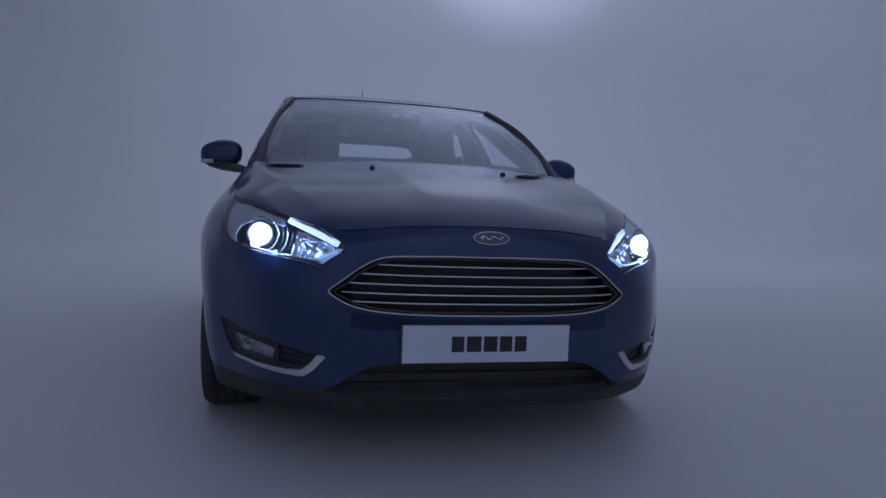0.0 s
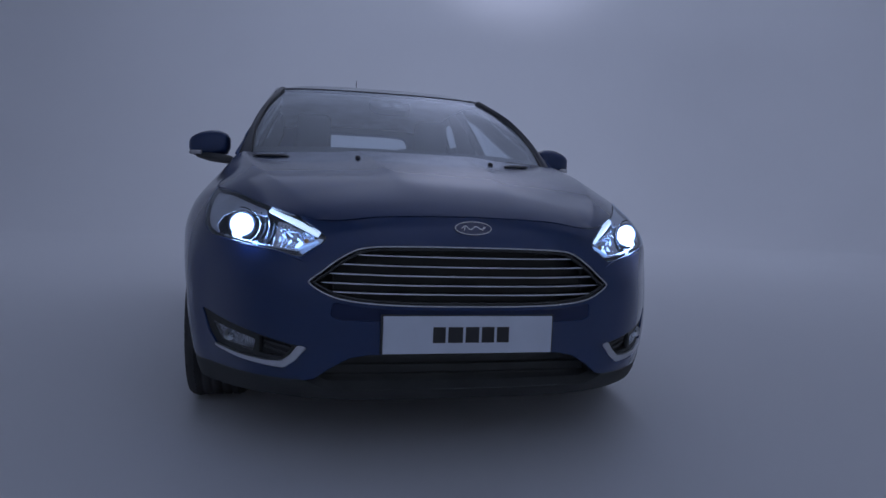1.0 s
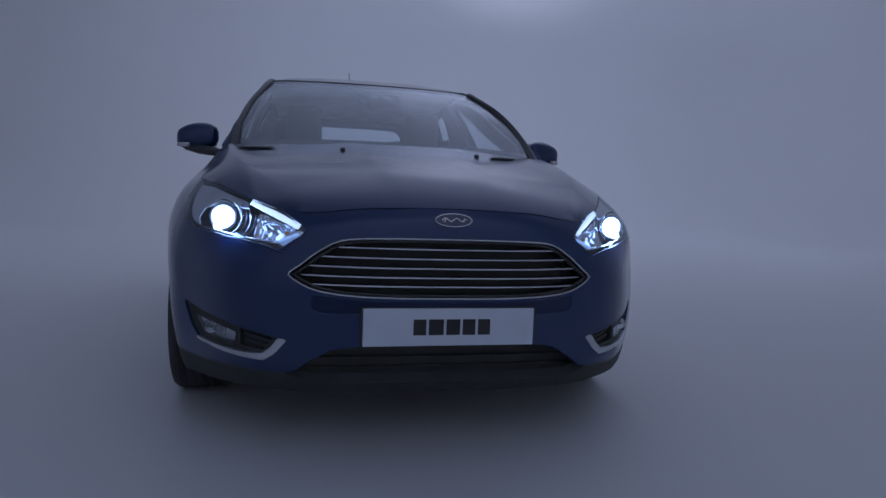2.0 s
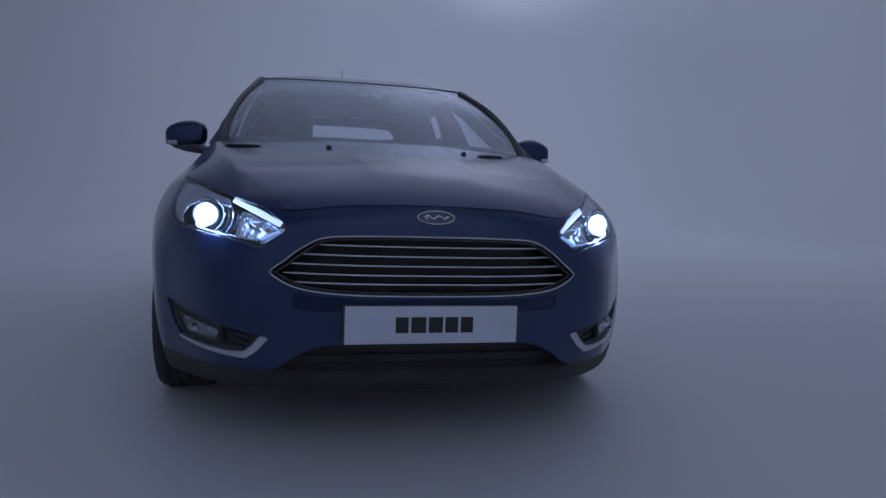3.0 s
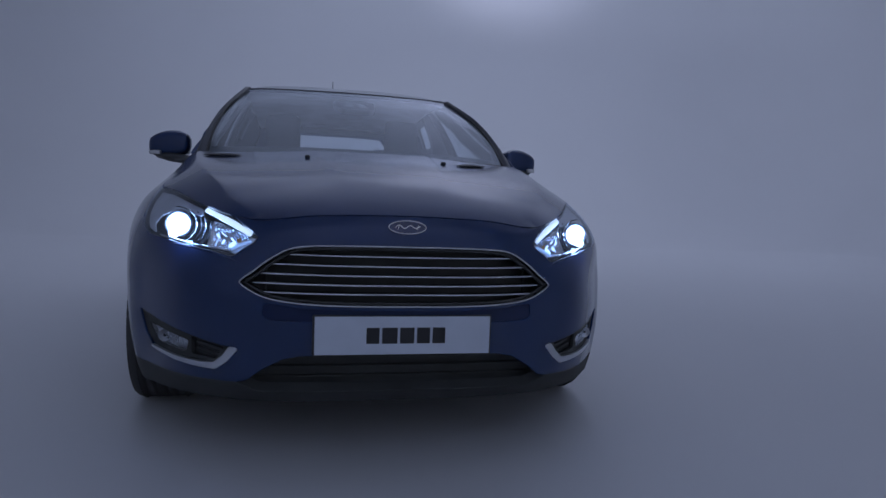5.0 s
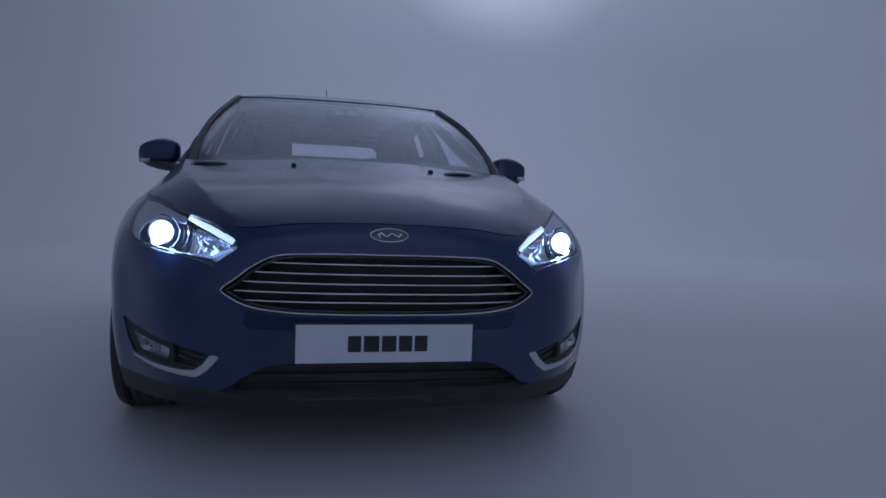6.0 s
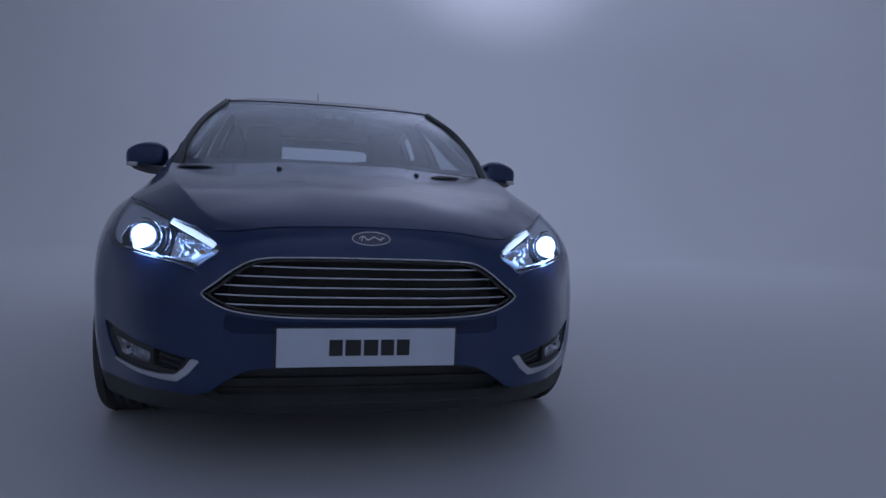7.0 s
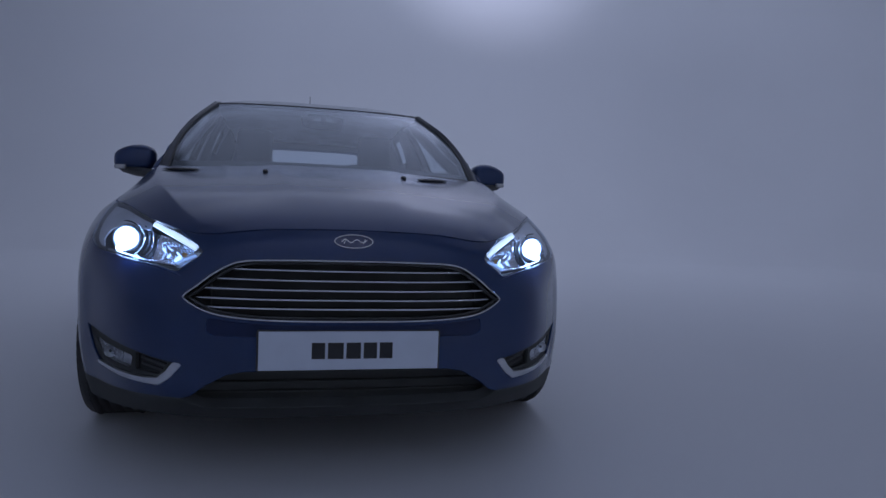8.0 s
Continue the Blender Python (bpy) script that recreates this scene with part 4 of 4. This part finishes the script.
# wipers, parked along the foot of the windscreen, with their pivots at the outer corners
def wiper(side):
    m = np.array([side, 1, 1])
    us = np.linspace(2.62, 0.25 if side > 0 else 0.05, 30)
    v = (0.12 if side > 0 else 0.05) + 0.03 * np.sin(np.linspace(0, math.pi, 30))
    P, N = WINDSCREEN.at(us, v), WINDSCREEN.normal(us, v)
    arm = part("wiper_arm", sweep(bmesh.new(), (P[:20] + N[:20] * (0.012 if side > 0 else 0.003)) * m, 0.016, 0.010, N[:20] * m, taper=np.linspace(1.3, 0.6, 20)), BLACK, car, "black wiper parked along the windscreen foot")
    part("wiper_blade", sweep(bmesh.new(), (P[6:] + N[6:] * 0.008 + [0, 0.006, 0.004]) * m, 0.007, 0.014, N[6:] * m), BLACK, arm)
    # black wedge laid on the bonnet in place of the wiper's dark reflection
    x = np.linspace(0.33, 0.49, 16) if side > 0 else np.linspace(0.53, 0.685, 16)
    y = 0.76 + 0.90 * (x - 0.33) if side > 0 else 0.905 + 0.76 * (x - 0.53)
    wedge = np.stack([x, y, BONNET.height(x, y) + 0.004], 1) * m
    part("dark_reflection_wedge", sweep(bmesh.new(), wedge, 0.044, 0.012, (0, -0.2, 1.0), taper=np.sin(np.linspace(0.12, math.pi - 0.05, 16)) ** 0.8), BLACK, arm)


wiper(1)
wiper(-1)


# washer jets on the bonnet
for side in (1, -1):
    jet = bmesh.new()
    bmesh.ops.create_uvsphere(jet, u_segments=16, v_segments=10, radius=0.0105, matrix=Matrix.Translation((side * 0.271, 0.757, float(BONNET.height(np.array([0.271]), np.array([0.757]))[0]) + 0.003)) @ Matrix.Diagonal((1, 1.6, 0.8, 1)))
    part("washer_jet", jet, BLACK, car)


# headlights
def headlight(side):
    m = np.array([side, 1, 1])
    base = panel("headlight", BODY, grown(LIGHT, -0.02), BLACK, car, step=(0.08, 0.1), sides=(side,), rim=-0.085, edge=0.0, lift=-0.09, label="lit headlight with a projector and a light strip")
    panel("lamp_cover", BODY, LIGHT, LENS, base, step=(0.08, 0.1), sides=(side,), rim=0.004, edge=0.002, lift=0.001)
    c = np.array([0.677, 0.342, 0.7005]) * m
    turn = Matrix.Translation(c) @ Matrix.Rotation(-math.pi / 2, 4, "Z")
    def turned(name, prof, mat, at=(0, 0, 0), parent=base):
        ob = part(name, lathe(prof, 40), mat, parent)
        ob.matrix_basis = Matrix.Translation(Vector(at)) @ turn
        return ob
    turned("projector_lens", [(0.001, 0.014), (0.016, 0.012), (0.027, 0.006), (0.0342, -0.004)], LAMP_WHITE)
    # glowing blob added below the projector to imitate its glare
    ball = bmesh.new()
    bmesh.ops.create_uvsphere(ball, u_segments=20, v_segments=12, radius=0.013, matrix=Matrix.Translation(c + np.array([0.012 * side, -0.008, -0.031])) @ Matrix.Diagonal((1.3, 0.6, 0.8, 1)))
    part("glare_blob", ball, LAMP_WHITE, base, "small glowing blob added as projector glare")
    turned("projector_ring", [(0.0375, -0.002), (0.039, 0.002), (0.042, 0.0), (0.045, -0.03), (0.045, -0.05)], LAMP_SHELL)
    turned("lens_rim", [(0.034, -0.004), (0.0355, 0.0), (0.0378, -0.004)], LAMP_RIM)

    def arc(name, r, a0, a1, dx, dy, w, h, mat):
        a = np.radians(np.linspace(a0, a1, 24))
        path = np.stack([0.680 - dx - r * np.cos(a), 0.336 + dy - 0.3 * r * np.cos(a) - 0.1 * (r - 0.05), 0.7005 + r * np.sin(a)], 1)
        part(name, sweep(bmesh.new(), path * m, w, h, (0, -1, 0), taper=np.clip(np.sin(np.linspace(0.15, math.pi - 0.15, 24)) * 1.6, 0, 1)), mat, base)

    arc("bezel_arc", 0.056, -70, 62, 0.006, 0.0, 0.006, 0.012, CHROME)
    arc("bezel_arc", 0.066, -62, 38, 0.010, 0.004, 0.010, 0.016, GLOSS_BLACK)
    arc("bezel_arc", 0.078, -52, 22, 0.012, 0.0, 0.008, 0.018, CHROME)
    arc("bezel_arc", 0.092, -40, 8, 0.014, 0.004, 0.012, 0.02, GLOSS_BLACK)
    arc("brow", 0.054, 35, 98, 0.0, 0.012, 0.004, 0.010, GLOSS_BLACK)
    # bezel close under the cover; its pale grey imitates the cover's reflection
    panel("bezel", BODY, fillet([(3.12, 6.84), (3.05, 6.55), (3.35, 6.52), (3.72, 6.36), (3.95, 5.98), (3.98, 5.5), (3.86, 5.2), (4.12, 5.36), (4.36, 5.72), (4.70, 6.36), (4.86, 6.82), (4.2, 6.88)][::-1], 0.06), BEZEL, base, step=(0.08, 0.1), sides=(side,), rim=0.003, edge=0.002, lift=-0.014)
    # light strip along the upper edge and the inner corner
    k = np.linspace(0, 1, 24)
    a, b, n = np.array([0.586, 0.304, 0.7490]), np.array([0.441, 0.131, 0.6845]), np.array([0.35, -0.85, 0.4])
    part("light_strip", sweep(bmesh.new(), (a + (b - a) * k[:, None] + n * 0.003) * m, 0.021, 0.005, n * m), LAMP_DRL, base)
    uv = np.stack([2.06 + (2.34 - 2.06) * k, 5.45 + (4.98 - 5.45) * k], 1)
    P, N = BODY.at(uv[:, 0], uv[:, 1]), BODY.normal(uv[:, 0], uv[:, 1])
    part("corner_trim", sweep(bmesh.new(), (P - N * 0.016) * m, 0.007, 0.01, N * m), LAMP_RIM, base)
    # fluted reflector bowl between the projector and the tip, with a few glowing shards added as its sparkle
    n_u, n_v = 56, 22
    uu, vv = (q.ravel() for q in np.meshgrid(np.linspace(2.12, 2.80, n_u), np.linspace(0, 1, n_v)))
    low_v = 5.06 + 0.55 * np.clip((2.34 - uu) / 0.22, 0, 1)
    top_v = 5.98 + 0.50 * np.clip((uu - 2.12) / 0.5, 0, 1)
    vv = low_v + (top_v - low_v) * vv
    round_ = np.clip(1 - ((uu - 2.46) / 0.36) ** 2, 0, 1) * np.clip(1 - ((vv - 5.55) / 0.60) ** 2, 0, 1)
    flute = 0.0022 * np.abs(np.sin((uu - 2.12) * 46)) + 0.0012 * np.abs(np.sin((vv - 5.0) * 17))
    P = BODY.at(uu, vv) - BODY.normal(uu, vv) * (0.020 + 0.042 * round_ - flute)[:, None]
    bm = bmesh.new()
    grid = [bm.verts.new(q * m) for q in P]
    for j in range(n_v - 1):
        for i in range(n_u - 1):
            quad = [grid[j * n_u + i], grid[j * n_u + i + 1], grid[(j + 1) * n_u + i + 1], grid[(j + 1) * n_u + i]]
            bm.faces.new(quad if side > 0 else quad[::-1])
    part("reflector", bm, CHROME, base, "fluted bright reflector")
    for u0, v0, u1, v1, w in ((2.43, 5.10, 2.33, 5.44, 0.011), (2.36, 5.46, 2.42, 5.70, 0.006), (2.56, 5.22, 2.52, 5.50, 0.007), (2.62, 5.62, 2.70, 5.86, 0.006), (2.50, 5.78, 2.60, 5.98, 0.004)):
        k5 = np.linspace(0, 1, 6)
        uv = np.stack([u0 + (u1 - u0) * k5, v0 + (v1 - v0) * k5], 1)
        Q, N = BODY.at(uv[:, 0], uv[:, 1]), BODY.normal(uv[:, 0], uv[:, 1])
        part("sparkle_shard", sweep(bmesh.new(), (Q - N * 0.026) * m, w, 0.006, N * m, taper=[0.5, 0.9, 1.0, 1.0, 0.8, 0.4]), LAMP_SPARKLE, base, "glowing blue-white shard added as reflector sparkle")
    panel("reflector_bowl", BODY, fillet([(2.2, 5.3), (2.42, 4.98), (3.0, 5.06), (3.0, 6.2), (2.6, 6.1)], 0.08), SILVER, base, step=(0.06, 0.08), sides=(side,), rim=0.0, edge=0.0, lift=-0.066)
    panel("tip_reflector", BODY, fillet([(1.97, 5.66), (2.05, 5.36), (2.30, 4.86), (2.46, 5.10), (2.24, 5.56), (2.08, 5.80)], 0.04), SILVER, base, step=(0.05, 0.06), sides=(side,), rim=0.01, edge=0.002, lift=-0.03)
    uv = np.stack([3.75 + (2.38 - 3.75) * k, 5.13 + (4.92 - 5.13) * k], 1)
    P, N = BODY.at(uv[:, 0], uv[:, 1]), BODY.normal(uv[:, 0], uv[:, 1])
    part("lower_trim", sweep(bmesh.new(), (P - N * 0.022) * m, 0.010, 0.02, N * m), CHROME, base)
    # the bumper's thin ridge under the lamp, which catches its light
    k = np.linspace(0, 1, 40)
    uv = BODY.uv(np.stack([0.705 + (0.468 - 0.705) * k, 0.644 - 0.012 * k - 0.032 * k ** 3], 1), low=1.5, high=4.6)
    P, N = BODY.at(uv[:, 0], uv[:, 1]), BODY.normal(uv[:, 0], uv[:, 1])
    part("lower_flange", sweep(bmesh.new(), (P - N * 0.001) * m, 0.007, 0.009, N * m, taper=np.clip(np.sin(np.linspace(0.05, math.pi - 0.05, 40)) * 2, 0, 1), n=12, power=2), PAINT, base)
    glow = bpy.data.lights.new("lamp_glow_light", "POINT")
    glow.energy, glow.color, glow.shadow_soft_size = 0.30, (0.28, 0.48, 1.0), 0.012
    new("lamp_glow_light", glow).matrix_world = Matrix.Translation((0.600 * side, 0.272, 0.700))
    # added point light outside the cover, imitating the blue glare round the lamp
    halo = bpy.data.lights.new("lamp_halo_light", "POINT")
    halo.energy, halo.color, halo.shadow_soft_size = 0.14, (0.22, 0.40, 1.0), 0.012
    new("lamp_halo_light", halo).matrix_world = Matrix.Translation((0.668 * side, 0.220, 0.668))
    p = BODY.at([2.2], [5.35])[0]
    ball = bmesh.new()
    bmesh.ops.create_uvsphere(ball, u_segments=16, v_segments=10, radius=0.007, matrix=Matrix.Translation((p + [0, 0.022, 0]) * m))
    part("indicator_bulb", ball, AMBER, base)


headlight(1)
headlight(-1)


# fog lamps
def fog_light(side):
    m = np.array([side, 1, 1])
    base = panel("fog_light", BODY, grown(FOG, 0.03), LIP, car, step=(0.1, 0.1), sides=(side,), rim=-0.018, edge=0.0, lift=-0.025, label="black fog lamp pocket with a satin trim")
    trim = [(3.84, 1.60), (3.3, 1.46), (2.75, 1.385), (2.42, 1.365), (2.2, 1.60), (2.0, 1.955), (2.12, 2.00), (2.26, 1.73), (2.44, 1.53), (2.75, 1.505), (3.3, 1.545), (3.9, 1.66)]
    panel("fog_trim", BODY, fillet(trim[::-1], 0.05), SATIN, base, step=(0.06, 0.05), sides=(side,), rim=0.012, edge=0.003, lift=0.003, label="satin chrome trim")
    lamp = fillet([(3.95, 2.34), (2.98, 2.07), (3.05, 1.70), (3.74, 1.83)], 0.08)
    panel("fog_lamp", BODY, lamp[::-1], LAMP_SHELL, base, step=(0.08, 0.08), sides=(side,), rim=0.0, edge=0.0, lift=-0.021)
    panel("fog_lens", BODY, lamp[::-1], LENS, base, step=(0.08, 0.08), sides=(side,), rim=0.008, edge=0.002, lift=-0.009)
    vent = fillet([(2.90, 2.21), (2.22, 1.99), (2.42, 1.62), (2.92, 1.68)], 0.05)
    panel("fog_bezel", BODY, grown(FOG, -0.012), LIP, base, [grown(lamp, 0.015), vent], step=(0.06, 0.06), sides=(side,), rim=0.010, edge=0.002, lift=-0.007)
    small = np.array([(3.84, 2.24), (3.26, 2.10), (3.30, 1.80), (3.70, 1.88)])
    tiles = bmesh.new()
    for k in range(70):
        u, v = random.uniform(3.26, 3.84), random.uniform(1.8, 2.24)
        if not inside(small, np.array([[u, v]]))[0]:
            continue
        p, n = BODY.at([u], [v])[0], BODY.normal([u], [v])[0]
        mat = Matrix.Translation((p - n * 0.018) * m) @ Matrix.Rotation(side * random.uniform(0.4, 1.0), 4, "Z") @ Matrix.Rotation(random.uniform(-.5, .5), 4, "X") @ Matrix.Diagonal((random.uniform(0.004, 0.009), 0.003, random.uniform(0.004, 0.010), 1))
        bmesh.ops.create_cube(tiles, size=1, matrix=mat)
    part("fog_reflector", tiles, DARK_CHROME, base, smooth=False)
    p = (BODY.at([3.50], [2.03])[0] + [0, 0.016, 0]) * m
    for name, prof, mat in (("fog_bowl", [(0.004, -0.010), (0.010, -0.008), (0.016, -0.002), (0.019, 0.001)], SILVER),
                            ("fog_bulb", [(0.001, 0.002), (0.004, 0.0), (0.0055, -0.004), (0.0055, -0.012)], GLOSS_BLACK)):
        part(name, lathe(prof, 28), mat, base).matrix_basis = Matrix.Translation(p) @ Matrix.Rotation(-math.pi / 2, 4, "Z")
    for i in range(6):
        uv = np.array([(3.08 + 0.035 * i, 1.76 + 0.006 * i), (3.04 + 0.035 * i, 2.03 + 0.012 * i)])
        P, N = BODY.at(uv[:, 0], uv[:, 1]), BODY.normal(uv[:, 0], uv[:, 1])
        part("lens_rib", sweep(bmesh.new(), (P - N * 0.016) * m, 0.0035, 0.004, N * m), SILVER, base)
    for v in (1.75, 1.92, 2.1):
        uv = np.stack([np.linspace(2.3, 2.84, 12), v + np.linspace(-0.05, 0.12, 12)], 1)
        P, N = BODY.at(uv[:, 0], uv[:, 1]), BODY.normal(uv[:, 0], uv[:, 1])
        part("slat", sweep(bmesh.new(), (P - N * 0.022) * m, 0.010, 0.010, N * m), BLACK, base)


fog_light(1)
fog_light(-1)
